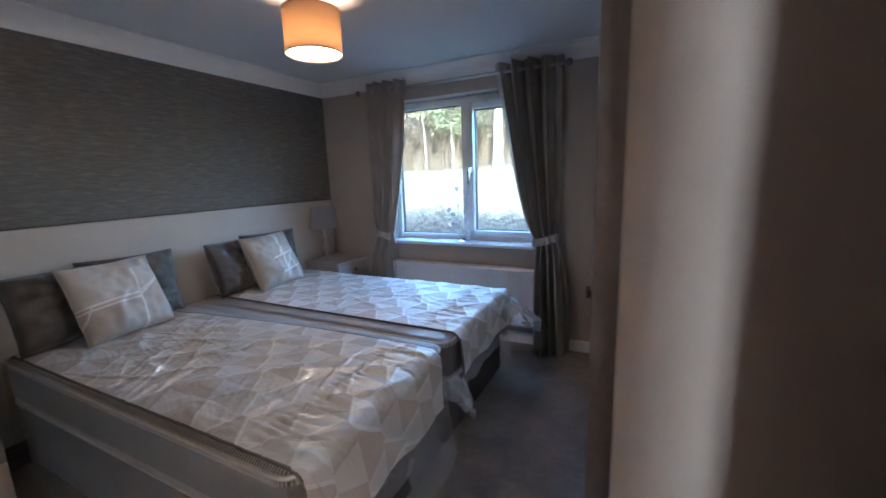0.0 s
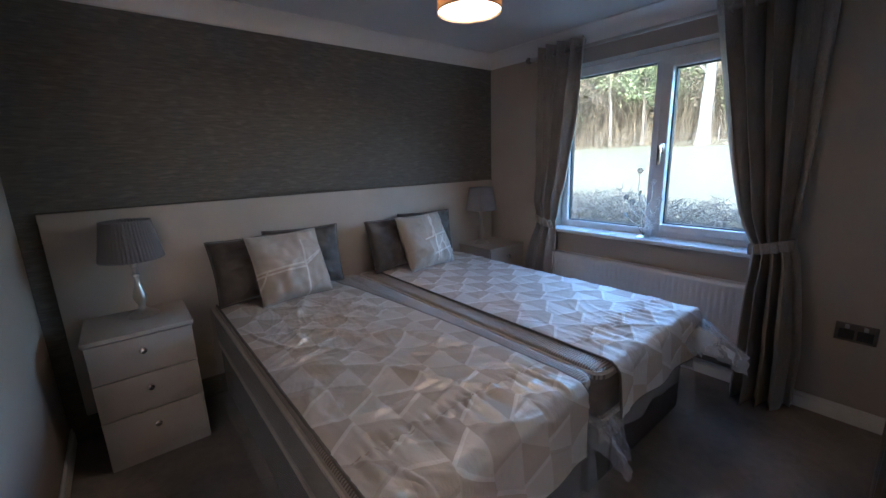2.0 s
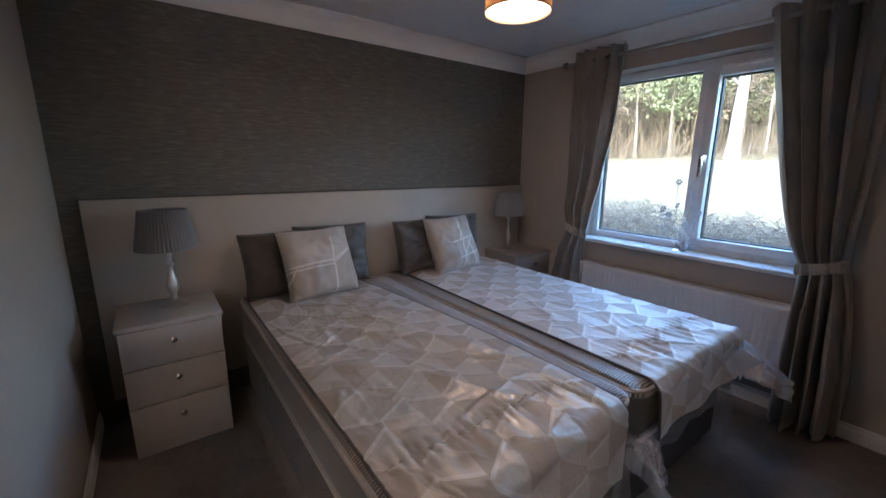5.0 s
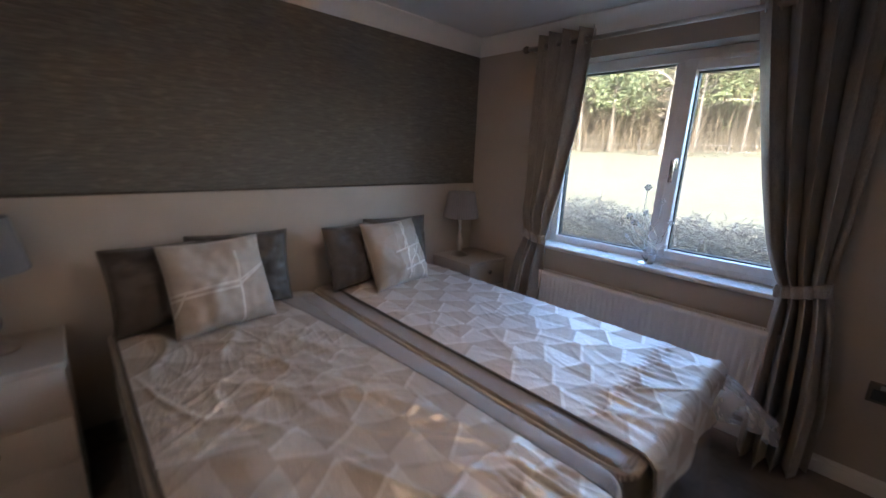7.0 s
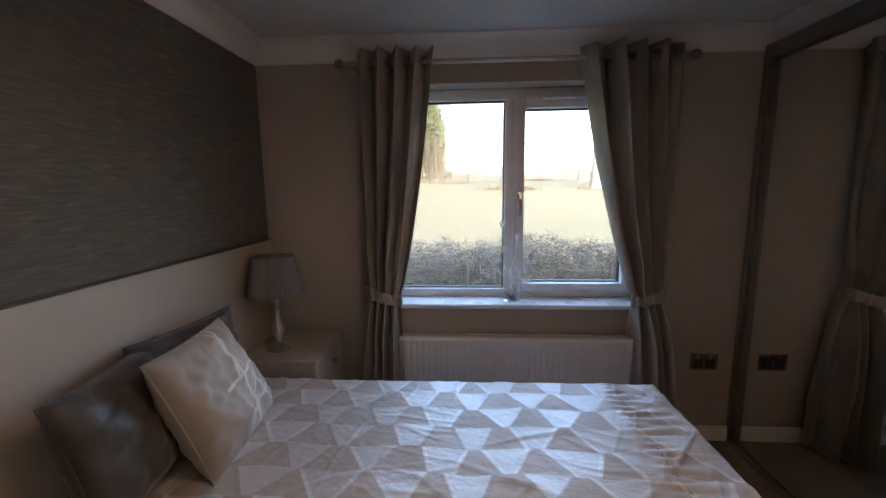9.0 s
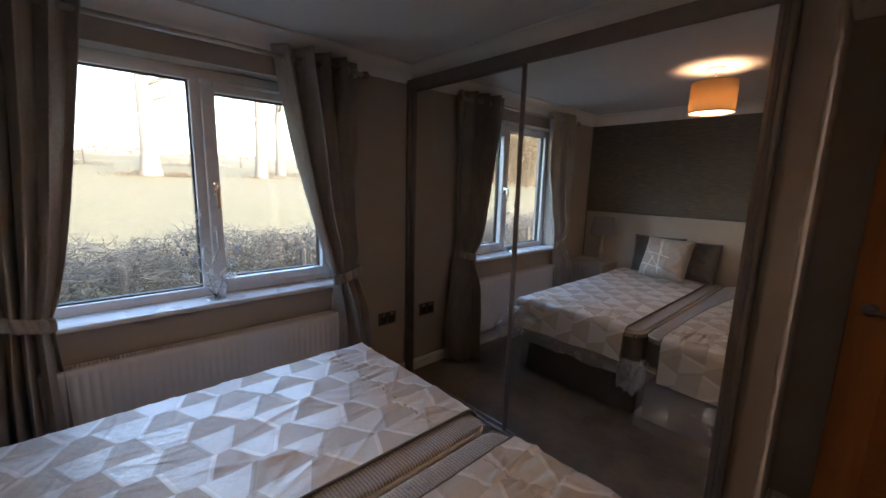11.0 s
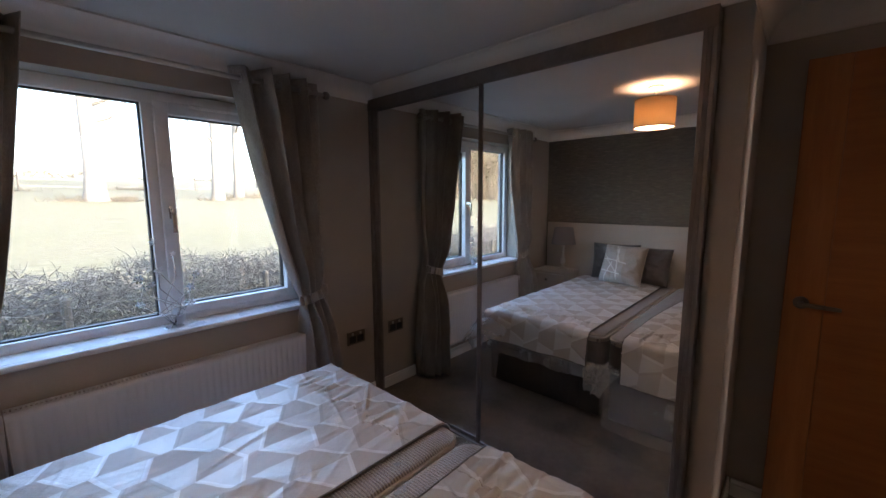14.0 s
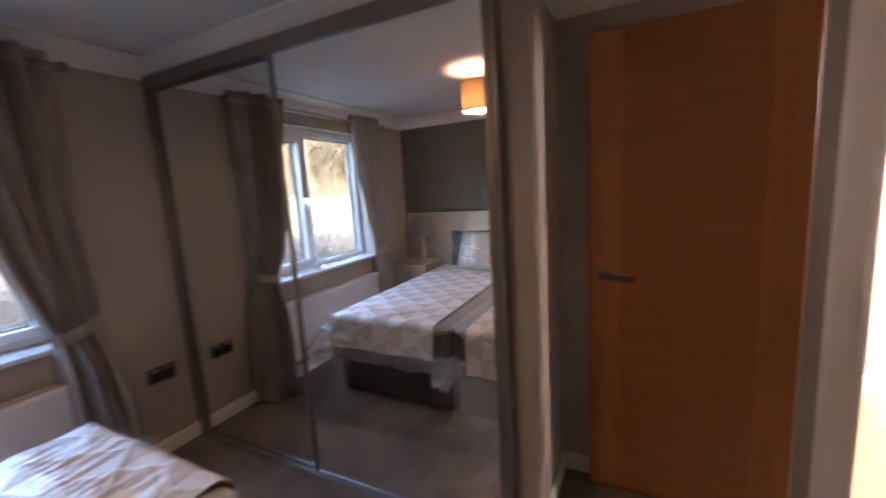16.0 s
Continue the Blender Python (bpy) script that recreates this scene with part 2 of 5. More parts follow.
def grass_material():
    """Winter pasture: straw and green in drifts, tussocks at a smaller scale."""
    m, nt, p, _ = tree("winter_grass")
    v = coords(nt, (0.6, 1.0, 1.0))
    drift, patch, blade = noisy(nt, v, 0.10, 5.0), noisy(nt, v, 0.55, 5.0, 0.7), noisy(nt, v, 5.0, 4.0, 0.7)
    straw = mixed(nt, ramp(nt, blade, 0.3, 0.7), (0.078, 0.062, 0.028), (0.160, 0.132, 0.075))
    green = mixed(nt, ramp(nt, blade, 0.3, 0.7), (0.066, 0.060, 0.023), (0.134, 0.118, 0.056))
    f = calc(nt, "ADD", calc(nt, "MULTIPLY", ramp(nt, drift, 0.38, 0.62), 0.5), calc(nt, "MULTIPLY", ramp(nt, patch, 0.35, 0.65), 0.5))
    nt.links.new(mixed(nt, f, straw, green), p.inputs["Base Color"])
    p.inputs["Roughness"].default_value = 0.9
    bumped(nt, p, calc(nt, "ADD", patch, blade), 0.5, 0.15)
    return m


def curtain_material():
    """Slightly shiny lined cloth with a slub weave, letting a little daylight through."""
    m, nt, p, out = tree("curtain_cloth")
    big = noisy(nt, coords(nt, (1, 1, 0.3)), 16.0)
    slub = noisy(nt, coords(nt, (260, 260, 70)), 1.0, 3.0)
    f = calc(nt, "ADD", calc(nt, "MULTIPLY", ramp(nt, big, 0.3, 0.7), 0.5), calc(nt, "MULTIPLY", ramp(nt, slub, 0.3, 0.7), 0.5))
    col = mixed(nt, f, (0.25, 0.22, 0.192), (0.54, 0.488, 0.432))
    nt.links.new(col, p.inputs["Base Color"])
    p.inputs["Roughness"].default_value = 0.42
    p.inputs["Metallic"].default_value = 0.18
    p.inputs["Sheen Weight"].default_value = 0.2
    bumped(nt, p, calc(nt, "ADD", slub, big), 0.3, 0.002)
    tl = nt.nodes.new("ShaderNodeBsdfTranslucent")
    nt.links.new(col, tl.inputs["Color"])
    mx = nt.nodes.new("ShaderNodeMixShader")
    mx.inputs[0].default_value = 0.15
    nt.links.new(p.outputs[0], mx.inputs[1])
    nt.links.new(tl.outputs[0], mx.inputs[2])
    nt.links.new(mx.outputs[0], out.inputs[0])
    return m


M_PAINT = surf("wall_paint", (0.385, 0.338, 0.292), (0.435, 0.387, 0.338), 2.5, 0.75, fine=140, bump=0.08)
M_CEIL = surf("ceiling_paint", (0.60, 0.61, 0.62), (0.66, 0.67, 0.675), 2.0, 0.8, fine=110, bump=0.1)
M_COVE = surf("coving_paint", (0.76, 0.75, 0.73), (0.80, 0.79, 0.77), 3.0, 0.7, bump=0.05)
M_TRIM = surf("white_gloss_trim", (0.74, 0.73, 0.70), (0.80, 0.79, 0.76), 5.0, 0.35, bump=0.04)
M_PAPER = wallpaper_material()
M_CARPET = carpet_material()
M_UPVC = surf("white_upvc", (0.78, 0.79, 0.80), (0.83, 0.84, 0.85), 6.0, 0.28, bump=0.03)
M_GASKET = surf("rubber_gasket", (0.015, 0.015, 0.016), (0.03, 0.03, 0.03), 30.0, 0.6)
M_GLASS = pane_material()
M_PANEL = surf("headboard_vinyl", (0.44, 0.40, 0.35), (0.50, 0.455, 0.40), 4.0, 0.5, fine=220, bump=0.12)
M_CURTAIN = curtain_material()
M_STEEL = surf("brushed_steel", (0.48, 0.46, 0.43), (0.60, 0.58, 0.55), 20.0, 0.3, 1.0, fine=200, bump=0.05)
M_CHROME = surf("chrome", (0.70, 0.70, 0.70), (0.78, 0.78, 0.78), 9.0, 0.12, 1.0, bump=0.0, wander=0.04)
M_DARKMETAL = surf("bronze_metal", (0.20, 0.175, 0.165), (0.27, 0.24, 0.225), 12.0, 0.36, 0.6, bump=0.04)
M_MIRROR = surf("mirror_silver", (0.90, 0.91, 0.90), (0.91, 0.92, 0.91), 2.0, 0.004, 1.0, bump=0.0, wander=0.004)
M_CABINET = surf("cashmere_cabinet", (0.37, 0.335, 0.298), (0.425, 0.388, 0.348), 4.0, 0.42, fine=150, bump=0.06)
M_RAD = surf("radiator_enamel", (0.70, 0.69, 0.69), (0.76, 0.75, 0.75), 5.0, 0.32, bump=0.04)
M_BASE = surf("divan_cloth", (0.030, 0.026, 0.026), (0.055, 0.048, 0.046), 8.0, 0.85, fine=260, bump=0.4, dist=0.002)
M_TICK = ribbed_material("mattress_border", (0.15, 0.115, 0.085), (0.36, 0.305, 0.25), 0.011, "X")
# mattress side: the shade along the beds is put into this dark colour
M_SHADEDSIDE = surf("shaded_mattress_side", (0.075, 0.065, 0.058), (0.13, 0.115, 0.10), 16.0, 0.5, fine=200, bump=0.3, dist=0.002)
M_PIPING = surf("piping", (0.42, 0.37, 0.31), (0.55, 0.49, 0.42), 40.0, 0.6)
M_HEM = surf("spread_hem", (0.09, 0.075, 0.065), (0.15, 0.125, 0.105), 40.0, 0.55)
M_SPREAD = spread_material("jacquard_bedspread", 0.06, (0.555, 0.485, 0.42), (0.78, 0.755, 0.725), ((0.50, 0.445, 0.39), (0.92, 0.905, 0.88)), 0.58)
M_SPREAD_CREASED = spread_material("creased_jacquard_bedspread", 0.08, (0.51, 0.455, 0.395), (0.70, 0.665, 0.62), ((0.49, 0.435, 0.38), (0.82, 0.80, 0.77)), 0.45)
M_DARKSATIN = surf("grey_satin", (0.056, 0.046, 0.039), (0.088, 0.074, 0.064), 12.0, 0.45, fine=26, bump=0.6, dist=0.008, sheen=0.25, grain=0.2)
M_LINED = lined_material("lined_cushion", (0.50, 0.455, 0.405), (0.74, 0.715, 0.68), [
    (1.0, 0.06, -0.045, 0.0060, 0.0, -1.0, -0.33), (0.04, 1.0, 0.190, 0.0050, 1.0, 0.0, -0.055), (0.02, 1.0, 0.166, 0.0052, 1.0, 0.0, -0.055),
    (0.52, 0.854, 0.122, 0.0052, -1.0, 0.0, 0.055), (0.45, 0.893, 0.148, 0.0042, -1.0, 0.0, 0.055), (0.88, 0.475, 0.225, 0.0042, 0.0, -1.0, -0.19)],
    [(1.0, 0.0, -0.05, 0.0, -1.0, -0.176), (-1.0, 0.0, 0.055, -0.52, -0.854, -0.122)])
M_LINED_ARCHED = lined_material("arch_lined_cushion", (0.47, 0.43, 0.385), (0.86, 0.85, 0.83), [
    (1.0, 0.10, -0.005, 0.0060, 0.0, 1.0, 0.03), (0.93, 0.36, 0.070, 0.0052, 0.0, 1.0, 0.20), (0.93, -0.36, -0.138, 0.0052, 0.0, -1.0, -0.20),
    (0.16, 0.987, 0.205, 0.0052, -1.0, 0.0, -0.06), (0.16, 0.987, 0.085, 0.0060, -1.0, 0.0, -0.02), (0.75, 0.66, 0.05, 0.0042, -1.0, 0.0, 0.02)],
    [(1.0, 0.10, 0.055, 0.0, 1.0, 0.0)])
M_FILM = film_material("plastic_film", 0.31, (0.80, 0.82, 0.86), 0.2)
M_CLOUDYFILM = film_material("cloudy_plastic_film", 0.27, (0.82, 0.84, 0.88), 0.22)
M_CLEARFILM = film_material("clear_plastic_film", 0.29, (0.76, 0.78, 0.81), 0.14)
M_OAK_H = wood_material("oak_across", (0.25, 0.083, 0.016), (0.38, 0.140, 0.033), "y")
M_OAK_V = wood_material("oak_upright", (0.29, 0.102, 0.022), (0.43, 0.170, 0.045), "z")
M_LAMINATE = wood_material("hall_laminate", (0.36, 0.17, 0.07), (0.54, 0.29, 0.13), "y", 0.35)
M_DRUM = shade_material("drum_shade", (0.44, 0.33, 0.205), 0.5)
M_DIFFUSER = glow_material("lamp_diffuser", (1.0, 0.66, 0.40), 1.5)
M_PLEAT = shade_material("pleated_shade", (0.34, 0.335, 0.35), 0.3)
M_PLATE = surf("dark_nickel_plate", (0.17, 0.145, 0.125), (0.22, 0.19, 0.165), 20.0, 0.35, 0.8, bump=0.04)
M_SOCKET = surf("black_plastic", (0.02, 0.02, 0.02), (0.035, 0.035, 0.035), 30.0, 0.4)
M_CRYSTAL = shade_material("clear_acrylic", (0.84, 0.85, 0.87), 0.4)
M_GRASS = grass_material()
M_TWIG = leafy_material("hedge_twigs", (0.022, 0.018, 0.015), (0.20, 0.178, 0.150))
M_HEDGELEAF = leafy_material("hedge_leaves", (0.022, 0.027, 0.012), (0.07, 0.075, 0.035))
M_BARK = surf("bark", (0.060, 0.047, 0.034), (0.145, 0.120, 0.092), 3.0, 0.9, fine=14, bump=0.6, dist=0.03, stretch=(1, 1, 0.3))
M_PALEBARK = surf("pale_bark", (0.070, 0.058, 0.045), (0.145, 0.126, 0.10), 3.0, 0.85, fine=12, bump=0.5, dist=0.02, stretch=(1, 1, 0.35))
# lighter bark for the field trees: sunlight on the trunks put into the colour
M_SUNLITBARK = surf("sunlit_pale_bark", (0.115, 0.102, 0.085), (0.255, 0.232, 0.20), 2.0, 0.85, fine=9, bump=0.5, dist=0.02, stretch=(1, 1, 0.35))
M_NEEDLE = leafy_material("conifer_needles", (0.042, 0.054, 0.020), (0.150, 0.165, 0.075))
M_BRACKEN = leafy_material("dead_leaves", (0.06, 0.046, 0.028), (0.19, 0.148, 0.095))
M_POST = surf("weathered_post", (0.065, 0.055, 0.045), (0.125, 0.108, 0.088), 8.0, 0.9, fine=60, bump=0.4, stretch=(1, 1, 0.2))
M_WIRE = surf("fence_wire", (0.25, 0.25, 0.25), (0.35, 0.35, 0.34), 10.0, 0.5, 0.8)
M_ROOF = surf("outer_cladding", (0.42, 0.40, 0.36), (0.50, 0.48, 0.44), 4.0, 0.8)

# ---- building helpers ----
def box(bm, x0, x1, y0, y1, z0, z1, bevel=0.0, seg=2):
    c = bmesh.ops.create_cube(bm, size=1.0, matrix=Matrix.Translation(((x0 + x1) / 2, (y0 + y1) / 2, (z0 + z1) / 2)) @ Matrix.Diagonal((x1 - x0, y1 - y0, z1 - z0, 1)))
    if bevel:
        edges = list({e for v in c["verts"] for e in v.link_edges})
        bmesh.ops.bevel(bm, geom=edges, offset=bevel, segments=seg, profile=0.5, affect="EDGES")
    return bm


def cube(*a, **k):
    return box(bmesh.new(), *a, **k)


def lathe(bm, profile, centre=(0, 0, 0), n=28, wave=0.0, waves=0):
    """Turns (radius, height) pairs round the z axis; wave and waves pleat it."""
    rings = []
    for r, z in profile:
        ring = []
        for i in range(n):
            a = 2 * math.pi * i / n
            q = r * (1 + wave * math.cos(a * waves)) if waves else r
            ring.append(bm.verts.new((centre[0] + q * math.cos(a), centre[1] + q * math.sin(a), centre[2] + z)))
        rings.append(ring)
    for lo, hi in zip(rings, rings[1:]):
        for i in range(n):
            bm.faces.new((lo[i], lo[(i + 1) % n], hi[(i + 1) % n], hi[i]))
    for ring in (rings[0][::-1], rings[-1]):
        if profile[0][0] > 0.0005:
            try:
                bm.faces.new(ring)
            except ValueError:
                pass
    return bm


def tube(bm, pts, radii, n=8, cap=True):
    """A round bar along points, with one radius or one for each point."""
    pts = [Vector(p) for p in pts]
    if not hasattr(radii, "__len__"):
        radii = [radii] * len(pts)
    rings = []
    for i, p in enumerate(pts):
        d = (pts[min(i + 1, len(pts) - 1)] - pts[max(i - 1, 0)]).normalized()
        side = d.orthogonal().normalized() if i == 0 else (side - d * side.dot(d)).normalized()
        up = d.cross(side)
        rings.append([bm.verts.new(p + radii[i] * (side * math.cos(2 * math.pi * k / n) + up * math.sin(2 * math.pi * k / n))) for k in range(n)])
    for lo, hi in zip(rings, rings[1:]):
        for k in range(n):
            bm.faces.new((lo[k], lo[(k + 1) % n], hi[(k + 1) % n], hi[k]))
    if cap:
        bm.faces.new(rings[0][::-1])
        bm.faces.new(rings[-1])
    return bm


def sheet(bm, nu, nv, place, uv=None):
    """A grid of nu by nv cells; place(i/nu, j/nv) gives each corner."""
    grid = [[bm.verts.new(place(i / nu, j / nv)) for j in range(nv + 1)] for i in range(nu + 1)]
    layer = bm.loops.layers.uv.verify() if uv else None
    for i in range(nu):
        for j in range(nv):
            f = bm.faces.new((grid[i][j], grid[i + 1][j], grid[i + 1][j + 1], grid[i][j + 1]))
            if uv:
                for loop, (a, b) in zip(f.loops, ((i, j), (i + 1, j), (i + 1, j + 1), (i, j + 1))):
                    loop[layer].uv = uv(a / nu, b / nv)
    return bm


def part(name, bm, material, parent=None, label="", smooth=False, solid=0.0):
    if not bm.loops.layers.uv.active:
        bmesh.ops.recalc_face_normals(bm, faces=bm.faces)
    me = bpy.data.meshes.new(name)
    bm.to_mesh(me)
    bm.free()
    me.materials.append(material)
    if smooth:
        me.shade_smooth()
        if smooth != "all":
            me.set_sharp_from_angle(angle=radians(40))
    ob = new(name, me)
    if parent is not None:
        ob.parent = parent
    if solid:
        mod = ob.modifiers.new("thickness", "SOLIDIFY")
        mod.thickness, mod.offset = solid, 0
    if label:
        ob["label"] = label
    return ob


def thing(name, at, label, category, group="", rz=0.0):
    ob = new(name)
    ob.matrix_basis = pose(*at, 0, 0, rz)
    ob.empty_display_size = 0.05
    return tagged(ob, label, category, group)


def setting(name, bm, material, label, category, smooth=False):
    return tagged(part(name, bm, material, None, "", smooth), label, category, kind="structure")


# ---- the room: headboard wall at x = HB, window wall at y = WIN, wardrobe along x = WARD, door wall at x = DOORW ----
HB, WIN, WARD, DOORW = -4.134, 4.19, -1.452, -0.95
NEAR, BACK, CEIL, COVE, FLOOR = 1.09, 0.05, 2.195, 2.09, -0.04
WX0, WX1, WZ0, WZ1 = -3.455, -1.975, 0.775, 1.975          # window opening
DY0, DY1, DZ = 0.235, 0.99, 2.0                             # doorway
END = 2.050                                                # wardrobe end wall
SIDE = 2.147

setting("floor", cube(HB - 0.15, DOORW + 0.06, BACK - 0.1, WIN + 0.02, -0.14, FLOOR), M_CARPET, "taupe brown short pile bedroom carpet, slightly mottled", "floor")
setting("wall_headboard", cube(HB - 0.12, HB, NEAR - 0.1, WIN + 0.26, -0.1, CEIL + 0.1), M_PAPER, "wall papered in grey taupe horizontal grasscloth texture", "wall")

bm = bmesh.new()
for x0, x1, z0, z1 in ((HB, WX0, -0.1, CEIL + 0.1), (WX1, DOORW + 0.1, -0.1, CEIL + 0.1), (WX0, WX1, -0.1, WZ0 - 0.03), (WX0, WX1, WZ1, CEIL + 0.1)):
    box(bm, x0, x1, WIN, WIN + 0.26, z0, z1)
setting("wall_window", bm, M_PAINT, "beige painted wall around the bedroom window", "wall")

bm = bmesh.new()
for y0, y1, z0, z1 in ((END - 0.0, WIN, -0.1, CEIL + 0.1), (DY1, END, -0.1, CEIL + 0.1), (BACK - 0.1, DY0, -0.1, CEIL + 0.1), (DY0, DY1, DZ, CEIL + 0.1)):
    box(bm, DOORW, DOORW + 0.1, y0, y1, z0, z1)
setting("wall_door", bm, M_PAINT, "beige painted wall with the open doorway to the hall", "wall")
setting("wall_near", cube(HB, -2.75, NEAR - 0.1, NEAR, -0.1, CEIL + 0.1), M_PAINT, "beige painted side wall beside the bedside drawers", "wall")
setting("wall_return", cube(-2.85, -2.75, BACK, NEAR - 0.1, -0.1, CEIL + 0.1), M_PAINT, "plain beige painted return wall by the entrance", "wall")
setting("wall_back", cube(-2.85, DOORW + 0.1, BACK - 0.1, BACK, -0.1, CEIL + 0.1), M_PAINT, "plain beige painted wall behind the entrance", "wall")
bm = box(bmesh.new(), WARD + 0.020, DOORW, END, SIDE, FLOOR, CEIL + 0.02, 0.004, 1)
setting("wall_wardrobe_end", bm, M_PAINT, "beige painted stud wall closing the end of the wardrobe", "wall")
setting("wardrobe_bulkhead", cube(WARD, WARD + 0.10, SIDE, WIN, 2.112, CEIL + 0.02), M_PAINT, "narrow painted bulkhead above the sliding wardrobe doors", "wall")
setting("ceiling", cube(HB - 0.1, DOORW + 0.1, BACK - 0.1, WIN + 0.2, CEIL, CEIL + 0.08), M_CEIL, "smooth pale grey white painted bedroom ceiling", "ceiling")
setting("roof", cube(HB - 0.4, 2.0, -3.9, WIN + 0.45, CEIL + 0.12, CEIL + 0.5), M_ROOF, "plain outer roof slab over the home", "roof")


def coving(name, p0, p1, inward, bottom=COVE):
    """Concave plaster coving along p0-p1, with a small step at either edge."""
    d, w = CEIL - bottom, CEIL - bottom
    prof = [(0.0, bottom), (0.008, bottom), (0.008, bottom + 0.008)]
    for k in range(9):
        a = math.pi / 2 * k / 8
        prof.append((w - 0.008 - (w - 0.018) * math.cos(a), bottom + 0.010 + (d - 0.020) * math.sin(a)))
    prof += [(w, CEIL - 0.008), (w, CEIL + 0.002), (0.0, CEIL + 0.002)]
    bm = bmesh.new()
    ends = []
    for p in (p0, p1):
        ends.append([bm.verts.new((p[0] + inward[0] * a, p[1] + inward[1] * a, z)) for a, z in prof])
    n = len(prof)
    for k in range(n):
        bm.faces.new((ends[0][k], ends[0][(k + 1) % n], ends[1][(k + 1) % n], ends[1][k]))
    bm.faces.new(ends[0][::-1]), bm.faces.new(ends[1])
    return setting(name, bm, M_COVE, "white concave plaster coving at the ceiling edge", "coving", True)


coving("coving_headboard", (HB, NEAR), (HB, WIN), (1, 0))
coving("coving_window", (HB, WIN), (WARD, WIN), (0, -1))
coving("coving_wardrobe", (WARD, WIN), (WARD, END), (-1, 0), 2.112)
coving("coving_end", (WARD - 0.08, END), (DOORW, END), (0, -1))
coving("coving_door", (DOORW, END), (DOORW, BACK), (-1, 0))
coving("coving_near", (HB, NEAR), (-2.75, NEAR), (0, 1))


def skirting(name, x0, x1, y0, y1):
    bm = box(bmesh.new(), x0, x1, y0, y1, FLOOR, FLOOR + 0.067, 0.003, 1)
    ix, iy = (0.004 if x1 - x0 < 0.05 else 0), (0.004 if y1 - y0 < 0.05 else 0)
    box(bm, x0 + ix, x1 - ix, y0 + iy, y1 - iy, FLOOR + 0.065, FLOOR + 0.090, 0.003, 1)
    return setting(name, bm, M_TRIM, "white moulded skirting board along the carpet", "skirting")


skirting("baseboard_window", HB, WARD - 0.01, WIN - 0.018, WIN)
skirting("baseboard_door", DOORW - 0.018, DOORW, 1.20, END - 0.02)
skirting("baseboard_end", WARD + 0.01, DOORW - 0.002, END - 0.018, END)
skirting("baseboard_near", HB + 0.002, -2.76, NEAR, NEAR + 0.018)

# window: fixed light on one side, opening sash with a trickle vent on the other
FY0, FY1 = 4.325, 4.395
window = tagged(new("window_1"), "white plastic double window with one opening sash", "window", kind="structure")
window.location = (WX0, FY0, WZ0)


def rail(bm, x0, x1, z0, z1, y0=FY0, y1=FY1, bev=0.006):
    return box(bm, x0 - WX0, x1 - WX0, y0 - FY0, y1 - FY0, z0 - WZ0, z1 - WZ0, bev, 2)


MX0, MX1 = -2.772, -2.712
bm = bmesh.new()
rail(bm, WX0, WX0 + 0.055, WZ0, WZ1)
rail(bm, WX1 - 0.055, WX1, WZ0, WZ1)
rail(bm, WX0 + 0.054, WX1 - 0.054, WZ1 - 0.062, WZ1)
rail(bm, WX0 + 0.054, WX1 - 0.054, WZ0, WZ0 + 0.048)
rail(bm, MX0, MX1, WZ0 + 0.047, WZ1 - 0.061)
frame_part = part("window_frame", bm, M_UPVC, window, "white plastic outer frame and mullion", True)
bm = bmesh.new()
sx0, sx1, sz0, sz1 = MX1 - 0.012, WX1 - 0.047, WZ0 + 0.038, WZ1 - 0.052
gx0, gx1, gz0, gz1 = -2.662, -2.087, 0.862, 1.864
rail(bm, sx0, gx0, sz0, sz1, FY0 - 0.022, FY1 - 0.02)
rail(bm, gx1, sx1, sz0, sz1, FY0 - 0.022, FY1 - 0.02)
rail(bm, gx0 - 0.001, gx1 + 0.001, gz1, sz1, FY0 - 0.022, FY1 - 0.02)
rail(bm, gx0 - 0.001, gx1 + 0.001, sz0, gz0, FY0 - 0.022, FY1 - 0.02)
sash = part("sash", bm, M_UPVC, window, "white plastic opening sash", True)
part("trickle_vent", rail(rail(bmesh.new(), -2.57, -2.17, 1.905, 1.925, FY0 - 0.036, FY0 - 0.019, 0.004), -2.56, -2.18, 1.911, 1.919, FY0 - 0.040, FY0 - 0.034, 0.002), M_UPVC, window, "slim white trickle vent")
bm = bmesh.new()
for x0, x1, z0, z1 in ((WX0 + 0.055, MX0, WZ0 + 0.048, WZ1 - 0.062), (gx0, gx1, gz0, gz1)):
    for a, b, c, d in ((x0, x0 + 0.007, z0, z1), (x1 - 0.007, x1, z0, z1), (x0 + 0.007, x1 - 0.007, z0, z0 + 0.007), (x0 + 0.007, x1 - 0.007, z1 - 0.007, z1)):
        rail(bm, a, b, c, d, 4.350, 4.385, 0.001)
part("gasket", bm, M_GASKET, window, "black rubber glazing gasket")
for x0, x1, z0, z1 in ((WX0 + 0.055, MX0, WZ0 + 0.048, WZ1 - 0.062), (gx0, gx1, gz0, gz1)):
    pane = part("pane", rail(bmesh.new(), x0, x1, z0, z1, 4.362, 4.368, 0), M_GLASS, window)
    pane.visible_shadow = False
handle = part("handle", box(box(bmesh.new(), -2.700 - WX0, -2.672 - WX0, -0.034, -0.020, 1.33 - WZ0, 1.40 - WZ0, 0.005), -2.698 - WX0, -2.674 - WX0, -0.075, -0.030, 1.365 - WZ0, 1.39 - WZ0, 0.006), M_CHROME, window, "chrome window handle on the sash", True)
part("lever", box(bmesh.new(), -2.697 - WX0, -2.675 - WX0, -0.078, -0.062, 1.26 - WZ0, 1.385 - WZ0, 0.005), M_CHROME, window, "", True)
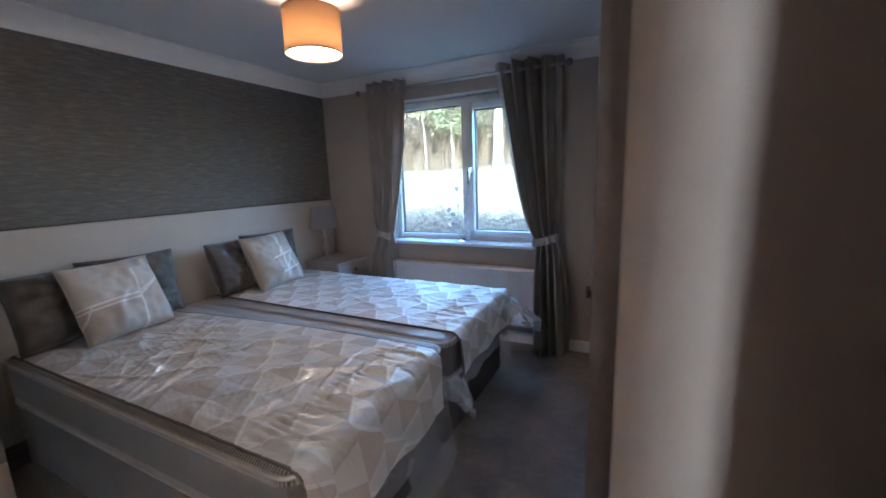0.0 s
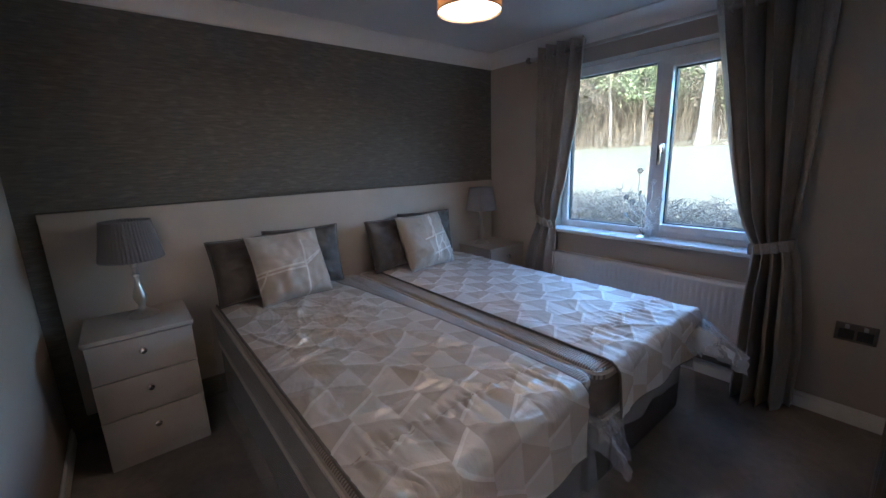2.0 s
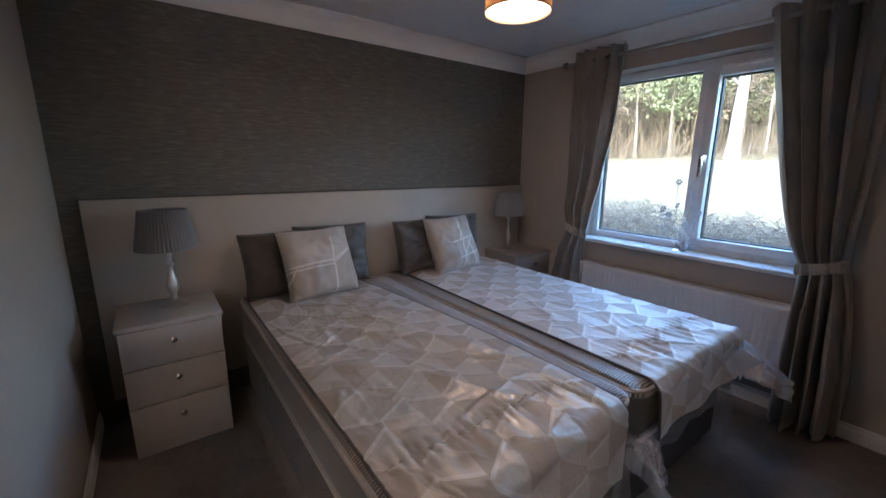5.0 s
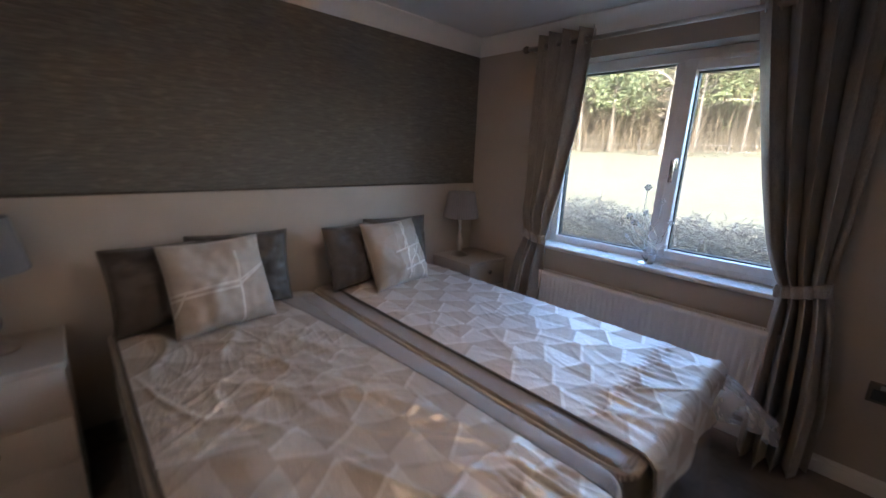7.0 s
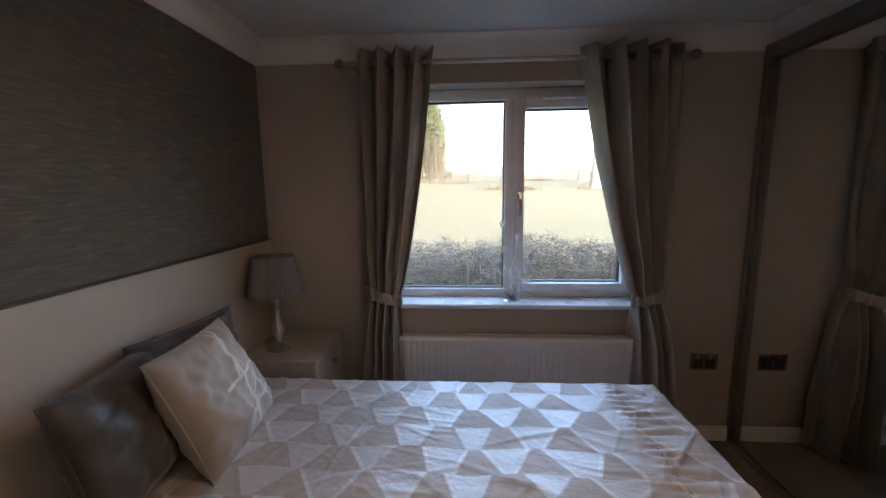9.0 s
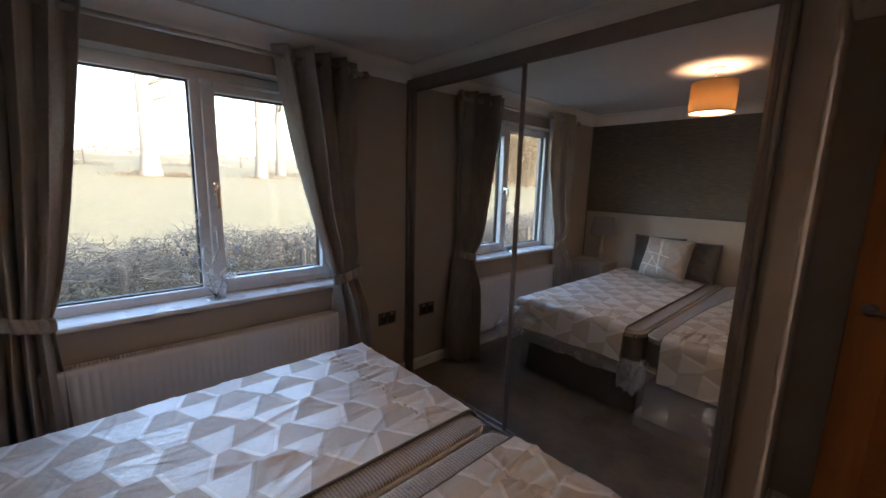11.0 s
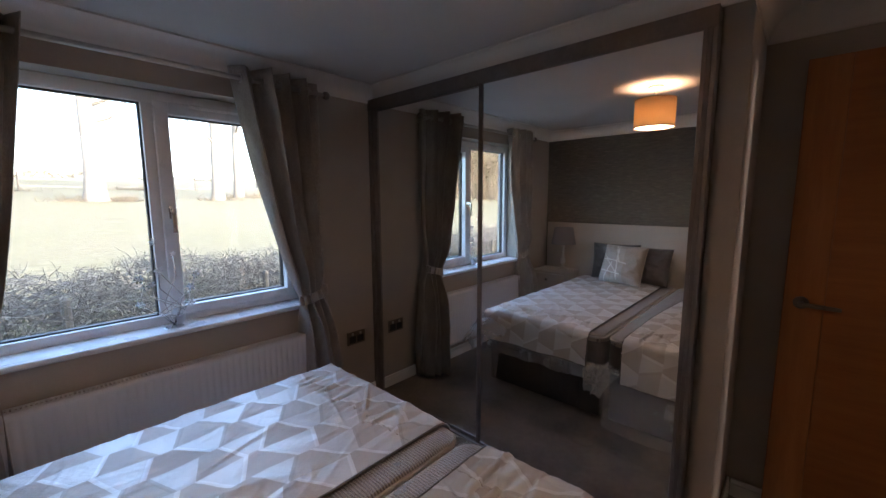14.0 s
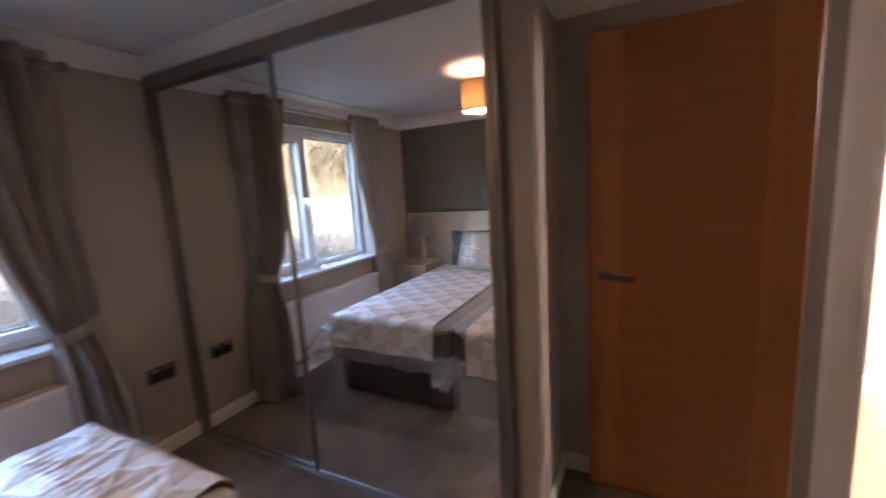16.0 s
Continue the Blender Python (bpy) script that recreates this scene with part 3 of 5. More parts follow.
bm = box(bmesh.new(), WX0 - 0.03, WX1 + 0.03, WIN - 0.045, WIN - 0.001, 0.748, 0.776, 0.010, 3)
box(bm, WX0 + 0.001, WX1 - 0.001, WIN - 0.004, FY0 + 0.02, 0.750, 0.775)
setting("window_sill", bm, M_UPVC, "white glossy inner window sill with rounded nose", "window sill", True)
bm = box(bmesh.new(), WX0 - 0.02, WX1 + 0.02, FY1, WIN + 0.32, 0.70, 0.76)
setting("outer_sill", bm, M_UPVC, "white outer window sill", "window sill")

# doorway and hall
bm = bmesh.new()
box(bm, DOORW - 0.002, DOORW + 0.102, DY1 - 0.028, DY1, FLOOR, DZ, 0.002, 1)
box(bm, DOORW - 0.002, DOORW + 0.102, DY0, DY0 + 0.028, FLOOR, DZ, 0.002, 1)
box(bm, DOORW - 0.002, DOORW + 0.102, DY0 + 0.028, DY1 - 0.028, DZ - 0.028, DZ, 0.002, 1)
setting("door_lining", bm, M_TRIM, "white gloss door lining of the doorway", "door frame")
bm = bmesh.new()
for y0, y1 in ((DY1 - 0.018, DY1 + 0.100), (DY0 - 0.100, DY0 + 0.018)):
    box(bm, DOORW - 0.016, DOORW - 0.002, y0, y1, FLOOR, DZ + 0.05, 0.005, 2)
    box(bm, DOORW - 0.022, DOORW - 0.014, y0 + 0.018, y1 - 0.012, FLOOR, DZ + 0.045, 0.004, 2)
box(bm, DOORW - 0.016, DOORW - 0.002, DY0 + 0.020, DY1 - 0.020, DZ - 0.018, DZ + 0.05, 0.005, 2)
setting("architrave", bm, M_TRIM, "white moulded architrave round the doorway", "door frame", True)
setting("hall_floor", cube(DOORW + 0.06, 1.6, -3.6, 2.02, -0.14, FLOOR - 0.002), M_LAMINATE, "warm oak laminate floor of the hall", "floor")
bm = bmesh.new()
box(bm, 0.42, 0.52, -3.6, 2.02, FLOOR - 0.002, CEIL)
box(bm, DOORW + 0.1, 0.42, 2.02, 2.1, FLOOR - 0.002, CEIL)
box(bm, DOORW + 0.1, 0.42, -3.7, -3.6, FLOOR - 0.002, CEIL)
box(bm, DOORW, DOORW + 0.1, -3.7, BACK - 0.1, FLOOR - 0.002, CEIL)
setting("hall_wall", bm, M_PAINT, "cream painted hall wall beyond the doorway", "wall")
setting("hall_baseboard", box(bmesh.new(), 0.40, 0.42, -3.6, 2.02, FLOOR - 0.002, 0.08, 0.004, 2), M_TRIM, "white skirting board in the hall", "skirting")
setting("hall_ceiling", cube(DOORW + 0.1, 0.52, -3.7, 2.1, CEIL, CEIL + 0.08), M_CEIL, "plain white hall ceiling", "ceiling")

# ---- headboard, beds, bedding ----
head = thing("headboard_panel", (HB, 1.17, 0.0), "wide cream upholstered headboard panel fixed across the wall", "headboard")
part("panel", box(bmesh.new(), 0.001, 0.030, 0.0, 2.995, 0.10, 1.146, 0.006, 2), M_PANEL, head, "", True)
part("cap_trim", box(bmesh.new(), 0.001, 0.033, 0.0, 2.995, 1.1465, 1.152, 0.002, 1), M_HEM, head, "thin dark top edge")

FOOT, TOP = -2.19, 0.556
HEADX = HB + 0.045


def piping(y0, y1, z, x0, x1, r=0.008):
    """A cord round the mattress edge, with rounded corners."""
    pts, c = [], 0.07
    for cx, cy, a0 in ((x1 - c, y1 - c, 0), (x0 + c, y1 - c, 90), (x0 + c, y0 + c, 180), (x1 - c, y0 + c, 270)):
        for k in range(6):
            a = radians(a0 + 18 * k)
            pts.append((cx + c * math.cos(a), cy + c * math.sin(a), z))
    pts.append(pts[0])
    return tube(bmesh.new(), pts, r, 6, False)


def mattress_mesh(x0, x1, y0, y1, z0, z1):
    bm = bmesh.new()
    bmesh.ops.create_cube(bm, size=1.0, matrix=Matrix.Translation(((x0 + x1) / 2, (y0 + y1) / 2, (z0 + z1) / 2)) @ Matrix.Diagonal((x1 - x0, y1 - y0, z1 - z0, 1)))
    up = [e for e in bm.edges if abs(e.verts[0].co.z - e.verts[1].co.z) > 0.1]
    bmesh.ops.bevel(bm, geom=up, offset=0.07, segments=5, profile=0.5, affect="EDGES")
    rim = [e for e in bm.edges if abs(e.verts[0].co.z - e.verts[1].co.z) < 0.001 and len({round(f.normal.z) for f in e.link_faces}) > 1]
    bmesh.ops.bevel(bm, geom=rim, offset=0.028, segments=3, profile=0.5, affect="EDGES")
    return bm


def divan(y0, y1, label, wrapped):
    w = y1 - y0
    b = thing("bed", (HEADX, y0, 0), label, "bed", "pair of single beds")
    L = FOOT - HEADX
    part("base", box(bmesh.new(), 0.005, L - 0.03, 0.012, w - 0.012, -0.005, 0.315, 0.015, 3), M_BASE, b, "dark fabric divan base", True)
    part("drawer_front", box(bmesh.new(), L - 0.032, L - 0.018, 0.17, w - 0.17, 0.02, 0.285, 0.006, 2), M_BASE, b, "dark fabric drawer front", True)
    for fx in (0.12, L - 0.14):
        for fy in (0.10, w - 0.10):
            part("castor", lathe(bmesh.new(), [(0.010, FLOOR), (0.022, FLOOR + 0.004), (0.022, FLOOR + 0.03), (0.012, FLOOR + 0.036)], (fx, fy, 0), 12), M_SOCKET, b)
    m = part("mattress", mattress_mesh(0.0, L, 0.0, w, 0.315, TOP), M_TICK, b, "cream mattress with ribbed border ticking", True)
    part("piping", piping(0.002, w - 0.002, TOP - 0.018, 0.0, L - 0.001), M_PIPING, m)
    part("piping", piping(0.002, w - 0.002, 0.333, 0.0, L - 0.001), M_PIPING, m)
    # band round the mattress, its colour darkened to stand for shade
    part("side_band", mattress_mesh(-0.002, L + 0.003, -0.003, w + 0.003, 0.345, TOP - 0.030), M_SHADEDSIDE, m, "smooth mattress side, coloured dark for shade", True)
    return b


divan(1.795, 2.722, "single divan bed with plastic wrapped mattress, beside drawers", True)
divan(2.742, 3.655, "single divan bed under the window, mattress still wrapped", True)


def fold(s, edge, r=0.045):
    """How far along and how far down a cloth lies at length s, when it bends over an edge."""
    if s < edge - r:
        return s, 0.0
    a = (s - edge + r) / r
    if a < math.pi / 2:
        return edge - r + r * math.sin(a), r * (1 - math.cos(a))
    return edge, r + (s - (edge - r) - r * math.pi / 2)


def hills(x, y, seed, amount, lay):
    """Creases: long narrow ridges lying several ways, each in its own patches, and soft swells."""
    wx, wy = noise.noise(Vector((x * 2.3, y * 2.3, seed + 20))), noise.noise(Vector((x * 2.3 + 9, y * 2.3, seed + 20)))
    total = 0.35 * noise.noise(Vector((x * 2.4, y * 2.4, seed + 9.0))) + 0.2
    for k, (turn, f, g, h, w) in enumerate(((0.0, 1.1, 5.0, 0.75, 9.0), (0.6, 1.5, 6.5, 0.62, 8.5), (-0.65, 1.4, 7.0, 0.62, 8.5), (0.3, 1.8, 9.0, 0.42, 7.0), (1.15, 2.0, 8.5, 0.40, 7.0), (-0.3, 2.2, 10.0, 0.34, 6.5), (0.85, 3.4, 24.0, 0.16, 3.4), (-1.2, 3.8, 27.0, 0.15, 3.2))):
        c, s = math.cos(lay + turn), math.sin(lay + turn)
        a, b = x * c + y * s + 0.10 * wx, -x * s + y * c + 0.10 * wy
        n = noise.noise(Vector((a * f, b * g, seed + 3.7 * k)))
        m = 0.28 + 1.7 * noise.noise(Vector((x * 2.8, y * 2.8, seed + 5.3 * k + 1)))
        total += h * min(1.1, max(0.0, m)) * (1 - min(1, abs(n) * w)) ** 1.5
    return amount * total


# long folds of the rumpled spread: from (along, across) to (along, across), height, half width
LONG_FOLDS = ((0.30, 0.42, 0.52, 0.32, 0.017, 0.024), (0.30, 0.46, 0.85, 0.72, 0.011, 0.030), (0.55, 0.36, 1.05, 0.62, 0.012, 0.028),
              (0.72, 0.30, 1.18, 0.47, 0.010, 0.026), (0.95, 0.50, 1.45, 0.76, 0.011, 0.030), (1.15, 0.24, 1.58, 0.50, 0.010, 0.028), (0.20, 0.17, 0.48, 0.09, 0.008, 0.020))


def long_fold(x, y):
    total = 0.0
    for x0, y0, x1, y1, height, half in LONG_FOLDS:
        dx, dy = x1 - x0, y1 - y0
        size = math.hypot(dx, dy)
        along = ((x - x0) * dx + (y - y0) * dy) / size / size
        off = ((x - x0) * dy - (y - y0) * dx) / size + 0.02 * math.sin(along * 5.0)
        if -0.2 < along < 1.2:
            fade = max(0.0, 1 - (2 * along - 1) ** 2 / 1.96)
            total += height * fade * math.exp(-abs(off / half) ** 1.5)
    return total


def bedspread(y_near, y_far, label, seed, amount, drop_foot, drop_far, start, waver, lay, cloth):
    t = thing("bedspread", (start, y_near, TOP), label, "bedspread", "matching bedspreads")
    L = FOOT + 0.022 - start
    W = y_far - y_near
    U, V = L + drop_foot, W + drop_far

    def place(a, b):
        s, v = a * U, b * V
        x, dx = fold(s, L)
        y, dy = fold(v, W) if drop_far else (v, 0.0)
        if not drop_far:
            y *= 1 - waver * max(0.0, 1 - a * 1.6) ** 1.5
        d = max(dx, dy)
        h = hills(s, v, seed, amount, lay)
        if a < 0.02:
            h *= 0.3
        if not drop_far:
            h = h * (0.5 + 0.5 * min(1.0, s / 0.6)) + long_fold(s, v)
        if drop_far:
            h *= 1 + 0.6 * min(1.0, max(0.0, (s - L + 0.45) / 0.4)) + 1.0 * max(0.0, 1 - s / 0.45)
        puck = s - (L - 0.20)
        h += 0.0042 * math.sin(v * 165 + 4 * noise.noise(Vector((v * 9, 0, seed)))) * math.exp(-(puck / 0.045) ** 2)
        h += 0.0045 * math.sin(v * 88 + 5 * noise.noise(Vector((v * 6, s * 2, seed)))) * math.exp(-((puck - 0.06) / 0.09) ** 2)
        hem = min(1, b * 14, (1 - b) * 14 if not drop_far else 1)
        z = 0.010 + h * (0.25 + 0.75 * hem) - d
        if dx > 0.02:
            x += 0.5 * h + 0.009 * math.sin(v * 17 + seed) * min(1, dx / 0.2) + 0.012 * min(1, dx / 0.2)
            z = 0.010 - d + 0.3 * h
        if dy > 0.02:
            y += 0.5 * h + 0.018 * math.sin(s * 15 + seed) * min(1, dy / 0.2)
        if dx > 0.02 and dy > 0.02:
            z = 0.010 - max(dx, dy) - 0.25 * min(dx, dy)
        return (x, y, z)

    nu, nv = 380, 190
    bm = sheet(bmesh.new(), nu, nv, place, lambda a, b: (a * U, b * V))
    part("cloth", bm, cloth, t, "", "all", 0.008)
    # gathered seam across the foot end
    s0 = (L - 0.20) / U
    part("gathered_seam", tube(bmesh.new(), [tuple(Vector(place(s0, j / 60)) + Vector((0, 0, 0.001))) for j in range(61)], 0.0045, 5), M_PIPING, t, "", "all")
    for b in ((0.0, 1.0) if not drop_far else (0.0,)):
        part("hem", tube(bmesh.new(), [tuple(Vector(place(i / 90, b)) + Vector((0, 0, 0.001))) for i in range(91)], 0.0055, 5), M_HEM, t, "dark stitched hem", "all")
    part("hem", tube(bmesh.new(), [place(1.0, j / 60) for j in range(61)], 0.0055, 5), M_HEM, t, "dark stitched hem", "all")


bedspread(1.812, 2.625, "creased satin bedspread in silver and beige patches, rumpled", 4.0, 0.0190, 0.26, 0.0, -4.0, 0.16, 0.85, M_SPREAD_CREASED)
bedspread(2.838, 3.672, "smooth satin bedspread in silver and beige geometric patches", 8.0, 0.0072, 0.20, 0.20, -4.02, 0.0, 0.2, M_SPREAD)


def film_wrap(y0, y1, label, seed, walls, ears, strip):
    """Clear film round a mattress: hanging walls, crumpled loose corners, and a tight strip over the top edge."""
    t = thing("plastic_wrap", (HEADX, y0, 0.0), label, "plastic wrap", "protective plastic wraps")
    L, w = FOOT - HEADX, y1 - y0
    for p0, p1, out, z0, z1, flare in walls:
        p0, p1, out = Vector((*p0, 0)), Vector((*p1, 0)), Vector((*out, 0))

        def place(a, b, p0=p0, p1=p1, out=out, z0=z0, z1=z1, flare=flare):
            p = p0.lerp(p1, a)
            k = noise.noise(Vector((p.x * 5 + seed, p.y * 5, b * 2))) * 0.016 + noise.noise(Vector((p.x * 14, p.y * 14 + seed, b * 1.2))) * 0.008
            ragged = 0.02 * noise.noise(Vector((p.x * 6, p.y * 6, seed)))
            q = p + out * ((0.012 if out.x < 0.5 else 0.002) + 0.010 * (1 - b) + k * (1.15 - b) + flare * (1 - b) ** 1.3)
            return (q.x, q.y, max(FLOOR + 0.004, z0 + (z1 - z0) * b + ragged * (1 - b)))
        part("film", sheet(bmesh.new(), 64, 18, place), M_CLOUDYFILM if out.x > 0.5 and z0 < 0 else M_CLEARFILM if out.y < -0.5 else M_FILM, t, "", "all")
    for ex, ey, dx, dy, z, droop, wide in ears:
        def ear(a, b, ex=ex, ey=ey, dx=dx, dy=dy, z=z, droop=droop, wide=wide):
            k = 0.5 * (1 - 2 * abs(noise.noise(Vector((a * 2.5 + seed, b * 4, ey))))) + 0.12 * noise.noise(Vector((a * 7, b * 8, seed)))
            side = Vector((-dy, dx)).normalized() * wide * (1 - 0.65 * a) * (b - 0.5)
            return (ex + dx * a + side.x + 0.035 * k, ey + dy * a + side.y + 0.03 * k, max(FLOOR + 0.01, z - droop * a ** 1.3 - 0.9 * wide * (b - 0.5) ** 2 * (1 - a * 0.3) + 0.035 * k))
        part("loose_corner", sheet(bmesh.new(), 18, 18, ear), M_FILM, t, "crumpled loose corner of film", "all")
    sy0, sy1 = strip

    def tight(a, b):
        x, y = 0.12 + (L - 0.13) * a, sy0 + (sy1 - sy0) * b
        return (x, y, TOP + 0.005 + 0.004 * abs(noise.noise(Vector((x * 9, y * 20, seed)))) - 0.012 * max(0, a - 0.97) / 0.03)
    part("top_film", sheet(bmesh.new(), 120, 8, tight), M_CLEARFILM, t, "tight clear film over the mattress top", "all")


BL = FOOT - HEADX
film_wrap(1.795, 2.722, "clear wrinkled plastic film around a mattress and base", 2.0,
          [((0.02, 0), (BL, 0), (0, -1), -0.02, TOP - 0.014, 0.012), ((BL, 0.0), (BL, 0.58), (1, 0), 0.16, 0.35, 0.01), ((BL, 0.52), (BL, 0.927), (1, 0), -0.02, 0.35, 0.045)],
          [(BL - 0.02, 0.89, 0.15, 0.04, 0.38, 0.16, 0.17)], (0.825, 0.915))
film_wrap(2.742, 3.655, "clear plastic film hanging off the wrapped mattress", 6.0,
          [((BL, 0.0), (BL, 0.90), (1, 0), 0.25, 0.36, 0.01), ((BL, 0.79), (BL, 0.925), (1, 0), -0.02, 0.36, 0.045), ((0.4, 0.913), (BL, 0.913), (0, 1), 0.20, TOP - 0.09, 0.04)],
          [(BL - 0.03, 0.89, 0.25, 0.07, 0.52, 0.18, 0.42), (BL - 0.01, 0.05, 0.10, -0.01, 0.36, 0.15, 0.14)], (0.005, 0.10))


def cushion(at, w, h, d, material, label, rx, rz, seed, group):
    """A stuffed square cushion: pinched corners, full middle, sagging a little; its lower edge rests at the given place."""
    def side(sign):
        def place(a, b):
            u, v = 2 * a - 1, 2 * b - 1
            pinch = 1 - 0.055 * (1 - u * u) * abs(v) ** 3
            pinch2 = 1 - 0.05 * (1 - v * v) * abs(u) ** 3
            full = max(0.0, (1 - abs(u) ** 2.6) * (1 - abs(v) ** 2.6)) ** 0.44
            n = noise.noise(Vector((u * 1.7 + seed, v * 1.7, sign * 2.0))) * 0.020 + noise.noise(Vector((u * 5 + seed, v * 5, sign))) * 0.012 + max(0.0, noise.noise(Vector((u * 2.2 + v * 6 + seed, v * 2.0 - u * 3, sign)))) * 0.016 + 0.010 * max(0.0, abs(v) - 0.45) * math.sin(u * 15 + seed + 3 * noise.noise(Vector((u * 3, v * 2, seed))))
            return (u * w / 2 * pinch2, sign * (d / 2 * full * (1.0 - 0.22 * v) + n * full), h / 2 + v * h / 2 * pinch)
        return place
    bm = bmesh.new()
    for sign in (1, -1):
        sheet(bm, 40, 40, side(sign))
    bmesh.ops.remove_doubles(bm, verts=bm.verts, dist=0.0006)
    ob = part("cushion", bm, material, None, "", "all")
    ob.matrix_basis = pose(*at, rx, 0, rz)
    edge = bmesh.new()
    f = side(1)
    loop = [f(i / 24, 0) for i in range(24)] + [f(1, i / 24) for i in range(24)] + [f(1 - i / 24, 1) for i in range(24)] + [f(0, 1 - i / 24) for i in range(25)]
    tube(edge, loop, 0.0035, 5, False)
    part("seam_piping", edge, material, ob, "", "all")
    return tagged(ob, label, "cushion", group)


BED_Z = TOP + 0.020
for dy, seed, cloth in ((0.0, 1.0, M_LINED), (0.985, 5.0, M_LINED_ARCHED)):
    cushion((-3.925, 2.045 + dy * 0.985, BED_Z), 0.47, 0.37, 0.17, M_DARKSATIN, "dark grey satin cushion leaning on the headboard", 15, -84 + seed, seed, "grey satin cushions")
    cushion((-3.962, 2.335 + dy * 0.985, BED_Z), 0.46, 0.375, 0.13, M_DARKSATIN, "dark grey satin cushion half hidden behind a pale one", 9, -97, seed + 2, "grey satin cushions")
    cushion((-3.750, 2.205 + dy * 1.0, BED_Z), 0.42, 0.405, 0.17, cloth, "pale cream cushion with woven geometric lines", 24, -84, seed + 4, "cream cushions")


# ---- bedside drawers and lamps ----
def bedside(y0, label):
    w, dep, h = 0.42, 0.385, 0.654
    t = thing("bedside_drawers", (HB + 0.036, y0, FLOOR), label, "bedside drawers", "bedside drawers")
    part("body", box(bmesh.new(), 0.0, dep - 0.022, 0.008, w - 0.008, 0.0, h - 0.024, 0.002, 1), M_CABINET, t)
    part("top", box(bmesh.new(), 0.0, dep, 0.0, w, h - 0.023, h, 0.004, 2), M_CABINET, t, "", True)
    part("plinth", box(bmesh.new(), 0.02, dep - 0.016, 0.009, w - 0.009, 0.0, 0.055, 0.001, 1), M_CABINET, t)
    z = 0.060
    for k, dh in enumerate((0.196, 0.181, 0.181)):
        d = part("drawer", box(bmesh.new(), dep - 0.0215, dep - 0.004, 0.010, w - 0.010, z, z + dh, 0.0025, 2), M_CABINET, t, "", True)
        kz, ky = z + dh * 0.66, w / 2
        knob = bmesh.new()
        lathe(knob, [(0.007, 0.0), (0.0065, 0.010), (0.014, 0.014), (0.0165, 0.020), (0.014, 0.027), (0.006, 0.030)], n=16)
        knob.transform(pose(dep - 0.004, ky, kz, 0, 90, 0))
        part("knob", knob, M_CHROME, d, "round polished metal knob", True)
        z += dh + 0.005
    return t


bedside(1.245, "cashmere coloured three drawer bedside chest with metal knobs")
bedside(3.742, "cashmere coloured bedside chest in the corner by the curtain")


def table_lamp(x, y, z, label):
    t = thing("table_lamp", (x, y, z), label, "table lamp", "bedside lamps")
    prof = [(0.054, 0.0), (0.055, 0.006), (0.050, 0.012), (0.034, 0.022), (0.020, 0.030), (0.013, 0.042), (0.012, 0.055), (0.018, 0.070), (0.024, 0.086), (0.026, 0.102), (0.022, 0.125), (0.013, 0.155), (0.0095, 0.185), (0.010, 0.200), (0.015, 0.206), (0.015, 0.216), (0.010, 0.222), (0.0095, 0.245), (0.013, 0.250), (0.012, 0.290), (0.009, 0.30)]
    part("stem", lathe(bmesh.new(), [(r * 1.2, h) for r, h in prof], n=24), M_STEEL, t, "turned polished nickel stem", True)
    part("bulb_holder", lathe(bmesh.new(), [(0.013, 0.295), (0.014, 0.335), (0.020, 0.345), (0.026, 0.375), (0.018, 0.400), (0.004, 0.410)], n=16), M_UPVC, t, "", True)
    s = lathe(bmesh.new(), [(0.128, 0.292), (0.128, 0.300), (0.112, 0.388), (0.098, 0.476), (0.098, 0.484)], n=288, wave=0.042, waves=48)
    for f in [f for f in s.faces if len(f.verts) > 4]:
        s.faces.remove(f)
    part("shade", s, M_PLEAT, t, "grey pleated tapered shade", "all", 0.0016)
    for r, h in ((0.129, 0.296), (0.099, 0.480)):
        ring = bmesh.new()
        tube(ring, [(r * math.cos(2 * math.pi * k / 40), r * math.sin(2 * math.pi * k / 40), h) for k in range(41)], 0.0028, 5, False)
        part("shade_ring", ring, M_PLEAT, t, "", "all")
    spider = bmesh.new()
    for k in range(3):
        a = 2 * math.pi * k / 3
        tube(spider, [(0, 0, 0.335), (0.118 * math.cos(a), 0.118 * math.sin(a), 0.34)], 0.0015, 4)
    part("shade_carrier", spider, M_STEEL, t)
    return t


table_lamp(-3.962, 1.483, 0.6145, "brushed nickel table lamp with grey pleated shade, unlit")
table_lamp(-3.962, 3.885, 0.6145, "unlit nickel table lamp with grey pleated shade in the corner")

# ---- ceiling lamp ----
lampx, lampy = -2.812, 2.70
lamp = thing("ceiling_lamp", (lampx, lampy, CEIL + 0.0), "lit fabric drum shade hanging close to the ceiling", "ceiling lamp")
part("ceiling_rose", lathe(bmesh.new(), [(0.048, -0.001), (0.048, -0.012), (0.038, -0.022), (0.010, -0.030)], n=28), M_UPVC, lamp, "white ceiling rose", True)
part("flex", tube(bmesh.new(), [(0, 0, -0.028), (0.001, 0, -0.06), (0, 0, -0.092)], 0.004, 8), M_UPVC, lamp, "white flex", "all")
part("bulb_holder", lathe(bmesh.new(), [(0.016, -0.092), (0.019, -0.096), (0.019, -0.126), (0.012, -0.131)], n=16), M_UPVC, lamp, "", True)
drum = lathe(bmesh.new(), [(0.129, -0.280), (0.129, -0.090)], n=72)
for f in [f for f in drum.faces if len(f.verts) > 4]:
    drum.faces.remove(f)
part("shade", drum, M_DRUM, lamp, "peach coloured fabric drum shade", "all", 0.0012)
